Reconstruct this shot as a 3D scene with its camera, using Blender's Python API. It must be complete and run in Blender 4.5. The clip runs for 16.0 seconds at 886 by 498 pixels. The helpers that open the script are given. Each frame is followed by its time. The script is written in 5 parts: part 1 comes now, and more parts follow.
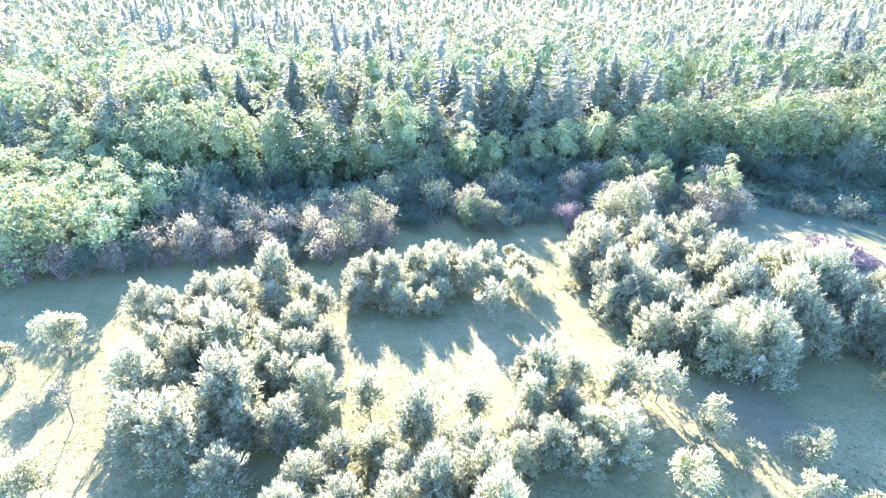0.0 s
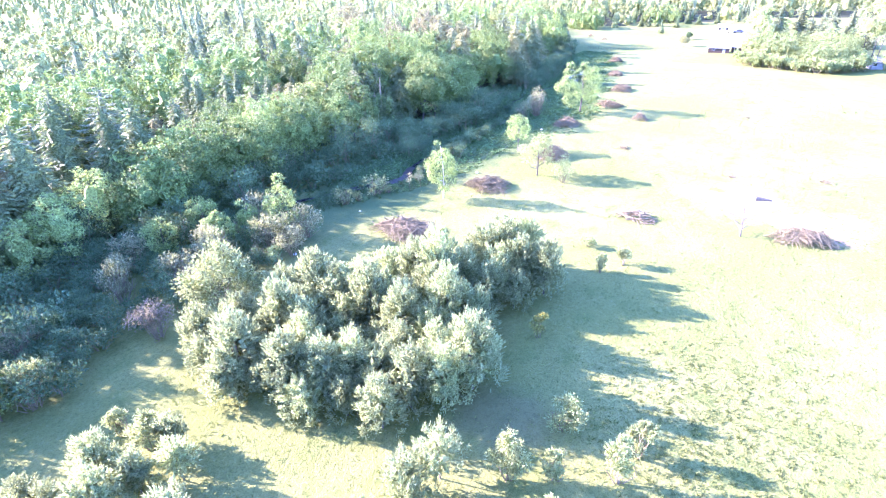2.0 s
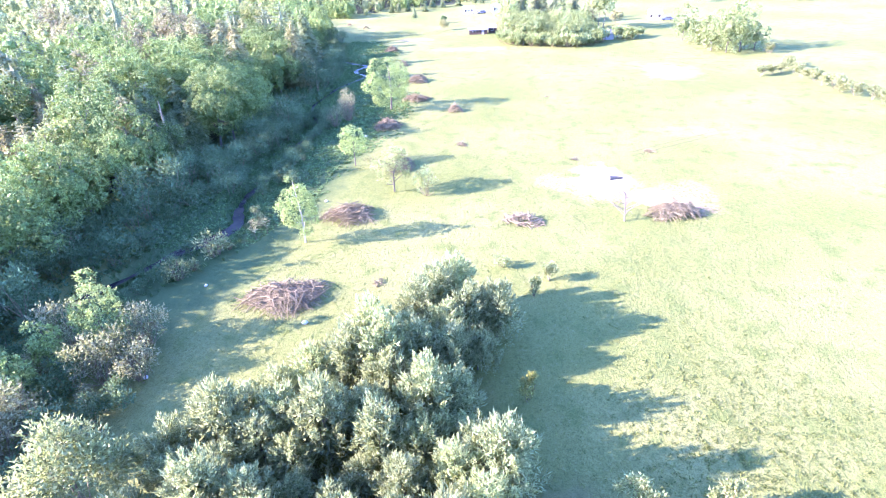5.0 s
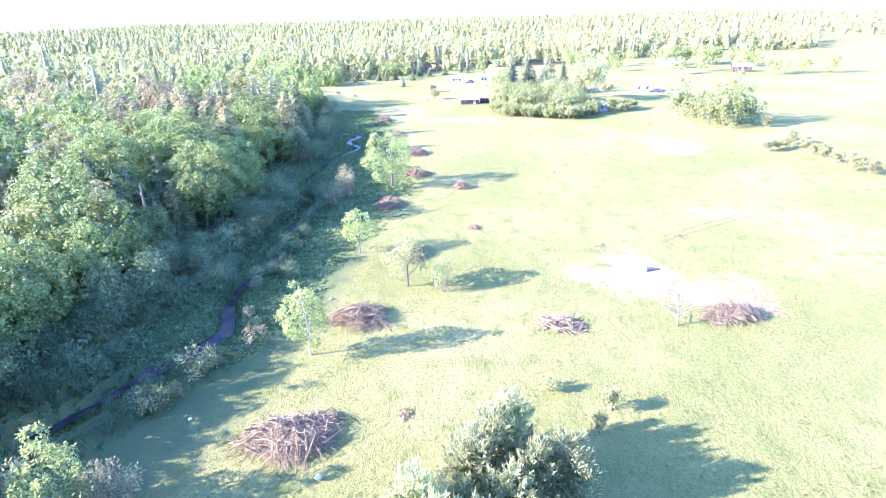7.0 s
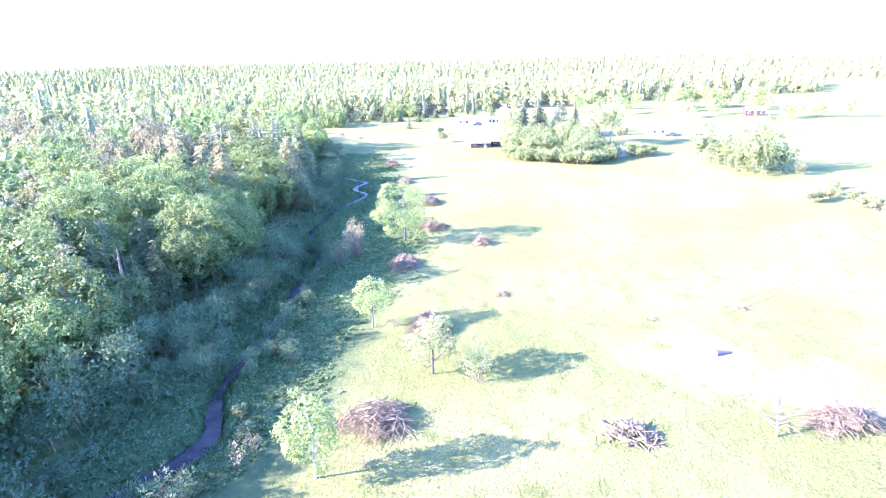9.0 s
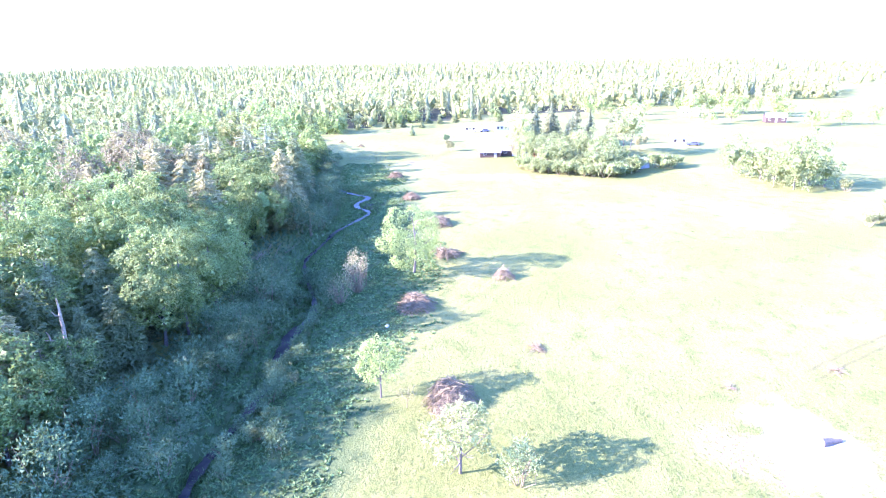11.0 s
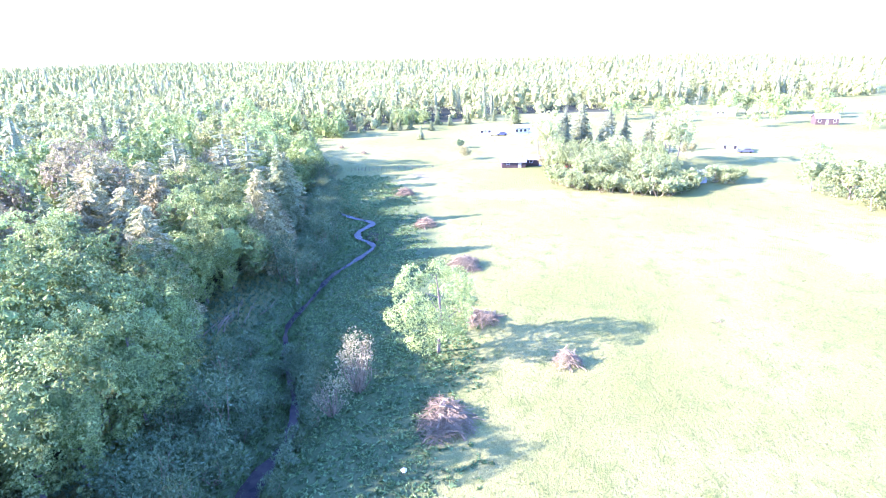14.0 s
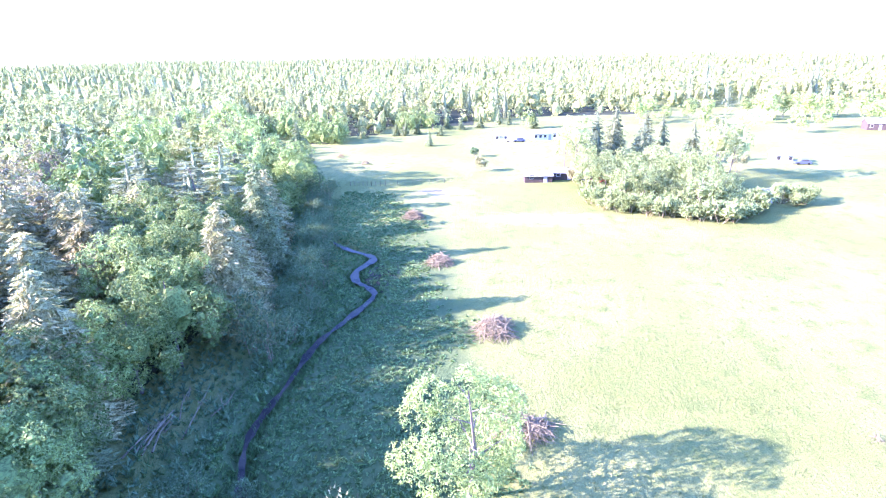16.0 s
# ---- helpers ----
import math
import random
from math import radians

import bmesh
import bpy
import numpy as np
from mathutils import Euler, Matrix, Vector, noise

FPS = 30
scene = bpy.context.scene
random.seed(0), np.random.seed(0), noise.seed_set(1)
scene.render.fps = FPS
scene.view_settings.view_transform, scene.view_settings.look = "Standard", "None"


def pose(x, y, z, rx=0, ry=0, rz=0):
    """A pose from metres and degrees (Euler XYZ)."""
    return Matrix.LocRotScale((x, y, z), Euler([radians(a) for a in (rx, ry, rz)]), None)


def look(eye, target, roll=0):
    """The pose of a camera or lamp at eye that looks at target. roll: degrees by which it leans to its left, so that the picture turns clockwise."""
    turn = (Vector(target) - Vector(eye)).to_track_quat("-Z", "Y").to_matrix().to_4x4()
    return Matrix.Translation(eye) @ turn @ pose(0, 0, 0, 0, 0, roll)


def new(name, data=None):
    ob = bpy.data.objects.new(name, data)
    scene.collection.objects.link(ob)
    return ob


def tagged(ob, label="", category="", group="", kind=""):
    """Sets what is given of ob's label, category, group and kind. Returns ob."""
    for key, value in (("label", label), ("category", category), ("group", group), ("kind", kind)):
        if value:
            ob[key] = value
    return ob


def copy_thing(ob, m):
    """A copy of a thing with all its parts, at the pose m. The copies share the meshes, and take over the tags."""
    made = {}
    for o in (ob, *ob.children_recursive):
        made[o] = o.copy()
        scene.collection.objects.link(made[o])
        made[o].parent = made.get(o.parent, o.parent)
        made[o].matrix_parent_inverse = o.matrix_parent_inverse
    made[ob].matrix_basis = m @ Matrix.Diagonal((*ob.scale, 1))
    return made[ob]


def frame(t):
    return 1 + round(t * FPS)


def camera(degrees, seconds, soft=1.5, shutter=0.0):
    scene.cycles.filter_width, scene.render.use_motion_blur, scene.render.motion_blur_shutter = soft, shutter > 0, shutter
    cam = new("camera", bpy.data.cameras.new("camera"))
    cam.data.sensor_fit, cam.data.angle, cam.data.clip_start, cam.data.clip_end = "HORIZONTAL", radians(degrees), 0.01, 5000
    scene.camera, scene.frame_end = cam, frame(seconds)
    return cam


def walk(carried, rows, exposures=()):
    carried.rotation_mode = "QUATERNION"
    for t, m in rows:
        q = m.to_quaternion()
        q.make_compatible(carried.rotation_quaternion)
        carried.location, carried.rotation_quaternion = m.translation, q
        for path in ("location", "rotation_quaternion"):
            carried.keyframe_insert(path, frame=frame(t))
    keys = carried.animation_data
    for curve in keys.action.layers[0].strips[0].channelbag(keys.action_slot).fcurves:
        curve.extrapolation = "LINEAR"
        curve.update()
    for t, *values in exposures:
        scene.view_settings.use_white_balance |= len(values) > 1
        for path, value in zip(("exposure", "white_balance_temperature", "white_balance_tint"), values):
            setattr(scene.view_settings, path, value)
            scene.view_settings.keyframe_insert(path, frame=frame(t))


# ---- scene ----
cam = camera(78.7, 16.0, soft=1.0)
METRES, EYE, TILT, LEAN, TURN = 126.06, 30.0, 0.0, 0.0, 0.0
ROWS = [
    (0.0, 0.0, 0.0, 0.0, -0.11, -26.82, 0.22),
    (0.5, -0.0106, 0.0368, 0.0003, -10.56, -26.79, 0.65),
    (1.0, -0.0205, 0.0734, 0.0013, -32.38, -26.92, 1.35),
    (1.5, -0.0292, 0.1095, 0.0038, -51.62, -27.38, 1.79),
    (2.0, -0.0324, 0.1417, 0.0063, -57.95, -27.61, 1.96),
    (2.5, -0.0307, 0.1703, 0.0078, -63.11, -27.85, 2.1),
    (3.0, -0.0259, 0.197, 0.0095, -68.18, -28.1, 2.14),
    (3.5, -0.0173, 0.2204, 0.0109, -70.95, -28.26, 2.14),
    (4.0, -0.0058, 0.2419, 0.0122, -77.26, -28.54, 2.15),
    (6.5, 0.084, 0.3201, 0.0166, -87.82, -29.13, 1.64),
    (7.0, 0.1051, 0.3303, 0.0196, -86.93, -23.84, 1.54),
    (7.5, 0.1264, 0.3395, 0.0185, -85.58, -19.67, 1.46),
    (8.0, 0.1496, 0.3482, 0.0184, -85.17, -19.74, 1.38),
    (8.5, 0.1739, 0.3563, 0.0184, -85.33, -19.83, 1.3),
    (9.0, 0.1994, 0.3647, 0.0182, -86.99, -19.94, 1.21),
    (11.5, 0.3414, 0.3985, 0.0193, -87.03, -19.69, 0.97),
    (12.0, 0.3728, 0.4054, 0.0191, -87.03, -19.74, 0.98),
    (12.5, 0.4056, 0.4122, 0.0185, -86.99, -19.84, 1.0),
    (13.0, 0.4414, 0.4192, 0.0173, -86.98, -19.93, 0.99),
    (13.5, 0.4798, 0.4258, 0.0159, -86.91, -20.01, 0.99),
    (14.0, 0.5203, 0.4327, 0.0145, -86.76, -20.08, 1.02),
    (14.5, 0.5624, 0.4395, 0.0133, -86.62, -20.1, 1.03),
    (15.0, 0.6059, 0.4464, 0.0119, -86.5, -20.13, 1.02),
    (15.5, 0.649, 0.4531, 0.0108, -86.36, -20.16, 1.01),
    (16.0, 0.6947, 0.4602, 0.0094, -86.25, -20.16, 0.98),
]
SUN_AZ, SUN_EL = radians(-14.5), radians(22.7)      # from +y towards +x
EXPOSURES = [(0.0, 3.5, 4740, 52), (1.0, 3.64, 4870, 48), (2.0, 3.52, 4770, 42), (4.0, 3.42, 4770, 40), (6.5, 2.97, 4820, 38), (7.5, 3.36, 4690, 42), (16.0, 3.32, 4660, 43)]
walk(cam, [(t, pose(0, 0, EYE, TILT, LEAN, TURN) @ pose(METRES * x, METRES * y, METRES * z, 90 + pitch, roll, yaw)) for t, x, y, z, yaw, pitch, roll in ROWS], EXPOSURES)

# ---- light ----
world = bpy.data.worlds.new("sky")
scene.world = world
world.use_nodes = True
wn = world.node_tree
sky = wn.nodes.new("ShaderNodeTexSky")
sky.sky_type, sky.sun_disc = "NISHITA", False
sky.sun_elevation, sky.sun_rotation = SUN_EL, SUN_AZ
sky.air_density, sky.dust_density, sky.ozone_density = 1.0, 0.6, 3.5
wn.nodes["Background"].inputs[1].default_value = 0.13
wn.links.new(sky.outputs[0], wn.nodes["Background"].inputs[0])

sun_dir = Vector((math.sin(SUN_AZ) * math.cos(SUN_EL), math.cos(SUN_AZ) * math.cos(SUN_EL), math.sin(SUN_EL)))
sun = new("sun", bpy.data.lights.new("sun", "SUN"))
sun.data.energy, sun.data.angle, sun.data.color = 5.0, radians(0.5), (1.0, 0.75, 0.47)
sun.matrix_world = look(sun_dir * 300, (0, 0, 0))


# ---- materials ----
def base_material(name, rough=0.8):
    m = bpy.data.materials.new(name)
    m.use_nodes = True
    nt = m.node_tree
    bsdf = nt.nodes["Principled BSDF"]
    bsdf.inputs["Roughness"].default_value = rough
    bsdf.inputs["Specular IOR Level"].default_value = 0.25
    return m, nt, bsdf


def mix_rgb(nt, fac, a, b, blend="MIX"):
    n = nt.nodes.new("ShaderNodeMix")
    n.data_type, n.blend_type = "RGBA", blend
    for sock, v in ((n.inputs[0], fac), (n.inputs[6], a), (n.inputs[7], b)):
        if hasattr(v, "is_output"):
            nt.links.new(v, sock)
        elif isinstance(v, (int, float)):
            sock.default_value = v
        else:
            sock.default_value = (*v, 1)
    return n.outputs[2]


def maths(nt, op, a, b=0.0, c=0.0, clamp=False):
    n = nt.nodes.new("ShaderNodeMath")
    n.operation, n.use_clamp = op, clamp
    for i, v in enumerate((a, b, c)):
        if hasattr(v, "is_output"):
            nt.links.new(v, n.inputs[i])
        else:
            n.inputs[i].default_value = v
    return n.outputs[0]


def noise_tex(nt, scale, detail=3.0, vector=None, rough=0.55):
    n = nt.nodes.new("ShaderNodeTexNoise")
    n.inputs["Scale"].default_value, n.inputs["Detail"].default_value, n.inputs["Roughness"].default_value = scale, detail, rough
    if vector is None:
        vector = nt.nodes.new("ShaderNodeTexCoord").outputs["Object"]
    nt.links.new(vector, n.inputs["Vector"])
    return n.outputs["Fac"]


def ramp(nt, value, lo, hi):
    n = nt.nodes.new("ShaderNodeMapRange")
    n.interpolation_type = "SMOOTHSTEP"
    nt.links.new(value, n.inputs[0])
    n.inputs[1].default_value, n.inputs[2].default_value = lo, hi
    return n.outputs[0]


def foliage(name, dark, light, tint=None, through_light=0.35, spread=0.35, clump=0.35, grain=4.0, glow=(0.32, 0.40, 0.08), patchy=0.5):
    """Leaves: each leaf and each tree a little different, light shining through them."""
    m, nt, bsdf = base_material(name, 0.6)
    geo = nt.nodes.new("ShaderNodeNewGeometry")
    info = nt.nodes.new("ShaderNodeObjectInfo")
    col = mix_rgb(nt, geo.outputs["Random Per Island"], dark, light)
    if tint:
        col = mix_rgb(nt, ramp(nt, info.outputs["Random"], 0.35, 1.0), col, tint)
    patch = noise_tex(nt, clump, 2.0, geo.outputs["Position"])
    value = maths(nt, "ADD", maths(nt, "MULTIPLY", info.outputs["Random"], spread), maths(nt, "MULTIPLY_ADD", patch, patchy, 1.0 - patchy / 2 - spread / 2))
    speck = noise_tex(nt, grain, 3.0, geo.outputs["Position"], 0.7)
    value = maths(nt, "MULTIPLY", value, maths(nt, "MULTIPLY_ADD", ramp(nt, speck, 0.34, 0.64), 0.75, 0.5))
    relief = nt.nodes.new("ShaderNodeBump")
    relief.inputs["Strength"].default_value, relief.inputs["Distance"].default_value = 0.8, 0.5 / grain
    nt.links.new(speck, relief.inputs["Height"])
    nt.links.new(relief.outputs[0], bsdf.inputs["Normal"])
    hsv = nt.nodes.new("ShaderNodeHueSaturation")
    nt.links.new(col, hsv.inputs["Color"])
    nt.links.new(value, hsv.inputs["Value"])
    col = hsv.outputs[0]
    nt.links.new(col, bsdf.inputs["Base Color"])
    trans = nt.nodes.new("ShaderNodeBsdfTranslucent")
    nt.links.new(mix_rgb(nt, 0.3, col, glow), trans.inputs[0])
    mix = nt.nodes.new("ShaderNodeMixShader")
    mix.inputs[0].default_value = through_light
    nt.links.new(bsdf.outputs[0], mix.inputs[1])
    nt.links.new(trans.outputs[0], mix.inputs[2])
    nt.links.new(mix.outputs[0], nt.nodes["Material Output"].inputs[0])
    return m


def grainy(name, a, b, scale=6.0, rough=0.85, bump=0.3):
    m, nt, bsdf = base_material(name, rough)
    geo = nt.nodes.new("ShaderNodeNewGeometry")
    n = noise_tex(nt, scale, 5.0)
    col = mix_rgb(nt, ramp(nt, n, 0.3, 0.7), a, b)
    col = mix_rgb(nt, maths(nt, "MULTIPLY", geo.outputs["Random Per Island"], 0.5), col, tuple(0.45 * v for v in a))
    nt.links.new(col, bsdf.inputs["Base Color"])
    bp = nt.nodes.new("ShaderNodeBump")
    bp.inputs["Strength"].default_value, bp.inputs["Distance"].default_value = bump, 0.05
    nt.links.new(n, bp.inputs["Height"])
    nt.links.new(bp.outputs[0], bsdf.inputs["Normal"])
    return m


M_BROAD = foliage("broad_leaves", (0.11, 0.168, 0.045), (0.235, 0.30, 0.088), (0.205, 0.272, 0.075), 0.24)
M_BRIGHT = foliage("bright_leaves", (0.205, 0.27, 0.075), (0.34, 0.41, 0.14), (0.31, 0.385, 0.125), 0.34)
M_LIME = foliage("lime_green_leaves", (0.265, 0.345, 0.10), (0.42, 0.505, 0.18), None, 0.5, glow=(0.36, 0.45, 0.14))
M_SPRUCE = foliage("spruce_needles", (0.108, 0.145, 0.056), (0.205, 0.245, 0.105), (0.19, 0.225, 0.10), 0.28)
M_RUST = foliage("reddish_needles", (0.205, 0.182, 0.08), (0.37, 0.33, 0.158), (0.31, 0.30, 0.14), 0.3)
M_RUSTLEAF = foliage("pinkish_opening_leaves", (0.19, 0.165, 0.09), (0.32, 0.285, 0.165), (0.28, 0.265, 0.14), 0.3)
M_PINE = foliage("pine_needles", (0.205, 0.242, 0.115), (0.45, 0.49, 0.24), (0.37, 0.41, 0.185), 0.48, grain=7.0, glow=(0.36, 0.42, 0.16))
M_WHITEPINE = foliage("white_pine_needles", (0.15, 0.188, 0.098), (0.31, 0.352, 0.205), (0.26, 0.30, 0.168), 0.3)
M_SILVER = foliage("silver_leaves", (0.24, 0.27, 0.115), (0.45, 0.49, 0.22), (0.40, 0.44, 0.18), 0.5, grain=7.0, glow=(0.38, 0.44, 0.15))
M_SHRUB = foliage("shrub_leaves", (0.075, 0.122, 0.052), (0.158, 0.222, 0.10), (0.135, 0.195, 0.09), 0.22, grain=6.0)
# Haze put into the colour: paler leaves for back rows and distant woods.
M_FAR = foliage("haze_paled_leaves", (0.205, 0.232, 0.085), (0.325, 0.345, 0.135), None, 0.35, 0.35, 0.13, 1.6, patchy=1.7)
# Spruce needles lightened likewise for the woods and farm farther off.
M_FARSPRUCE = foliage("paled_spruce_needles", (0.17, 0.20, 0.11), (0.275, 0.305, 0.165), None, 0.35, 0.35, 0.13, patchy=1.5)
M_ISLE = foliage("pale_willow_leaves", (0.19, 0.235, 0.085), (0.36, 0.42, 0.175), (0.34, 0.38, 0.16), 0.45)
M_PALE = foliage("pale_catkins", (0.185, 0.19, 0.10), (0.38, 0.37, 0.21), (0.33, 0.31, 0.18), 0.5)
M_WILLOW = foliage("grey_willow_leaves", (0.18, 0.20, 0.085), (0.36, 0.38, 0.175), None, 0.45)
M_PINK = foliage("pink_buds", (0.20, 0.145, 0.11), (0.34, 0.255, 0.2), None, 0.4)
M_YELLOW = foliage("yellow_leaves", (0.26, 0.25, 0.06), (0.44, 0.42, 0.13), None, 0.45)
M_MARSH = foliage("marsh_leaves", (0.05, 0.10, 0.035), (0.19, 0.285, 0.10), None, 0.3, grain=6.0)
M_TUFT = foliage("grass_blades", (0.09, 0.12, 0.03), (0.27, 0.29, 0.08), None, 0.35, grain=8.0)
M_BARK = grainy("bark", (0.13, 0.11, 0.09), (0.24, 0.21, 0.18), 9.0)
M_GREYWOOD = grainy("grey_dead_wood", (0.165, 0.132, 0.08), (0.33, 0.275, 0.17), 8.0)
M_LOG = grainy("cut_logs", (0.20, 0.16, 0.11), (0.40, 0.34, 0.25), 8.0)
M_WHITEBARK = grainy("pale_bark", (0.42, 0.40, 0.36), (0.62, 0.60, 0.55), 5.0)


# ---- mesh tools ----
def mesh_np(name, verts, quads=(), tris=(), material=None, smooth=False):
    verts = np.asarray(verts, float).reshape(-1, 3)
    quads = np.asarray(quads, int).reshape(-1, 4)
    tris = np.asarray(tris, int).reshape(-1, 3)
    me = bpy.data.meshes.new(name)
    me.vertices.add(len(verts))
    me.vertices.foreach_set("co", verts.ravel())
    loops = np.concatenate([quads.ravel(), tris.ravel()])
    me.loops.add(len(loops))
    me.loops.foreach_set("vertex_index", loops)
    total = np.concatenate([np.full(len(quads), 4), np.full(len(tris), 3)])
    me.polygons.add(len(total))
    me.polygons.foreach_set("loop_start", np.concatenate([[0], np.cumsum(total)[:-1]]) if len(total) else total)
    me.polygons.foreach_set("loop_total", total)
    me.polygons.foreach_set("use_smooth", np.full(len(total), smooth))
    me.update(calc_edges=True)
    if material:
        me.materials.append(material)
    return me


class Pieces:
    """Gathers vertices, quads and triangles for one mesh."""

    def __init__(self):
        self.v, self.q, self.t, self.n = [], [], [], 0

    def add(self, verts, quads=None, tris=None):
        verts = np.asarray(verts, float).reshape(-1, 3)
        if quads is not None and len(quads):
            self.q.append(np.asarray(quads, int).reshape(-1, 4) + self.n)
        if tris is not None and len(tris):
            self.t.append(np.asarray(tris, int).reshape(-1, 3) + self.n)
        self.v.append(verts)
        self.n += len(verts)
        return self

    def arrays(self):
        return (np.concatenate(self.v), np.concatenate(self.q) if self.q else np.zeros((0, 4), int),
                np.concatenate(self.t) if self.t else np.zeros((0, 3), int))

    def mesh(self, name, material, smooth=False):
        v, q, t = self.arrays()
        return mesh_np(name, v, q, t, material, smooth)


def unit(a):
    return a / (np.linalg.norm(a, axis=-1, keepdims=True) + 1e-9)


def add_leaves(pc, rng, centre, along, length, width, facing=None, loose=0.3):
    """Pointed leaf sprays: centre and long axis of each, with a random roll or loosely facing one way."""
    n = len(centre)
    u = unit(along)
    w = unit(np.cross(u, rng.normal(size=(n, 3)) if facing is None else unit(facing) + rng.normal(size=(n, 3)) * loose))
    f = np.cross(u, w)
    L = (length * rng.uniform(0.7, 1.3, n))[:, None]
    W = (width * rng.uniform(0.7, 1.3, n))[:, None]
    a = centre - u * L * 0.33
    v = np.stack([a - w * W * 0.5 + f * W * 0.15, a + w * W * 0.5, centre + u * L * 0.67], 1)
    pc.add(v, None, np.arange(3 * n).reshape(n, 3))


_p = (1 + 5 ** 0.5) / 2
ICO_V = unit(np.array([(-1, _p, 0), (1, _p, 0), (-1, -_p, 0), (1, -_p, 0), (0, -1, _p), (0, 1, _p), (0, -1, -_p), (0, 1, -_p), (_p, 0, -1), (_p, 0, 1), (-_p, 0, -1), (-_p, 0, 1)], float))
ICO_F = np.array([(0, 11, 5), (0, 5, 1), (0, 1, 7), (0, 7, 10), (0, 10, 11), (1, 5, 9), (5, 11, 4), (11, 10, 2), (10, 7, 6), (7, 1, 8), (3, 9, 4), (3, 4, 2), (3, 2, 6), (3, 6, 8), (3, 8, 9), (4, 9, 5), (2, 4, 11), (6, 2, 10), (8, 6, 7), (9, 8, 1)])


def add_core(pc, rng, centre, radius, squash=1.0):
    v = ICO_V * (radius * rng.uniform(0.75, 1.2, (12, 1)))
    v[:, 2] *= squash
    pc.add(v + centre, None, ICO_F)


def _finer(v, f):
    """Each triangle in four, on the unit ball."""
    v, mid, out = list(map(tuple, v)), {}, []

    def half(a, b):
        k = (min(a, b), max(a, b))
        if k not in mid:
            m = (np.array(v[a]) + np.array(v[b])) / 2
            v.append(tuple(m / np.linalg.norm(m)))
            mid[k] = len(v) - 1
        return mid[k]

    for a, b, c in f:
        x, y, z = half(a, b), half(b, c), half(c, a)
        out += [(a, x, z), (b, y, x), (c, z, y), (x, y, z)]
    return np.array(v), np.array(out)


BALL_V, BALL_F = _finer(ICO_V, ICO_F)


def add_lump(pc, rng, centre, radius, squash=1.0, rough=0.16):
    """A knobbly closed mass of foliage."""
    v = BALL_V * (radius * (1 + rough * rng.normal(size=(len(BALL_V), 1)).clip(-1.5, 1.5)))
    v[:, 2] *= squash
    pc.add(v + centre, None, BALL_F)


def add_stick(pc, a, b, ra, rb, sides=5, bend=None):
    """A tapered limb from a to b, bent through the offset bend at its middle."""
    a, b = np.asarray(a, float), np.asarray(b, float)
    pts = [a, b] if bend is None else [a, (a + b) / 2 + np.asarray(bend), b]
    rs = [ra, rb] if bend is None else [ra, (ra + rb) / 2, rb]
    d = unit(b - a)
    s = unit(np.cross(d, (0.31, 0.9, 0.29) if abs(d[2]) > 0.8 else (0, 0, 1.0)))
    w = np.cross(d, s)
    ang = np.arange(sides) * 2 * np.pi / sides
    ring = np.cos(ang)[:, None] * s + np.sin(ang)[:, None] * w
    verts = np.concatenate([p + ring * r for p, r in zip(pts, rs)])
    quads = [(k * sides + i, k * sides + (i + 1) % sides, (k + 1) * sides + (i + 1) % sides, (k + 1) * sides + i) for k in range(len(pts) - 1) for i in range(sides)]
    top = (len(pts) - 1) * sides
    tris = [(top, top + i, top + i + 1) for i in range(1, sides - 1)] + [(0, i + 1, i) for i in range(1, sides - 1)]
    pc.add(verts, quads, tris)


def part(name, mesh, parent, label=""):
    ob = new(name, mesh)
    ob.parent = parent
    if label:
        tagged(ob, label)
    return ob


def empty(name, label, category, group="", kind=""):
    return tagged(new(name), label, category, group, kind)


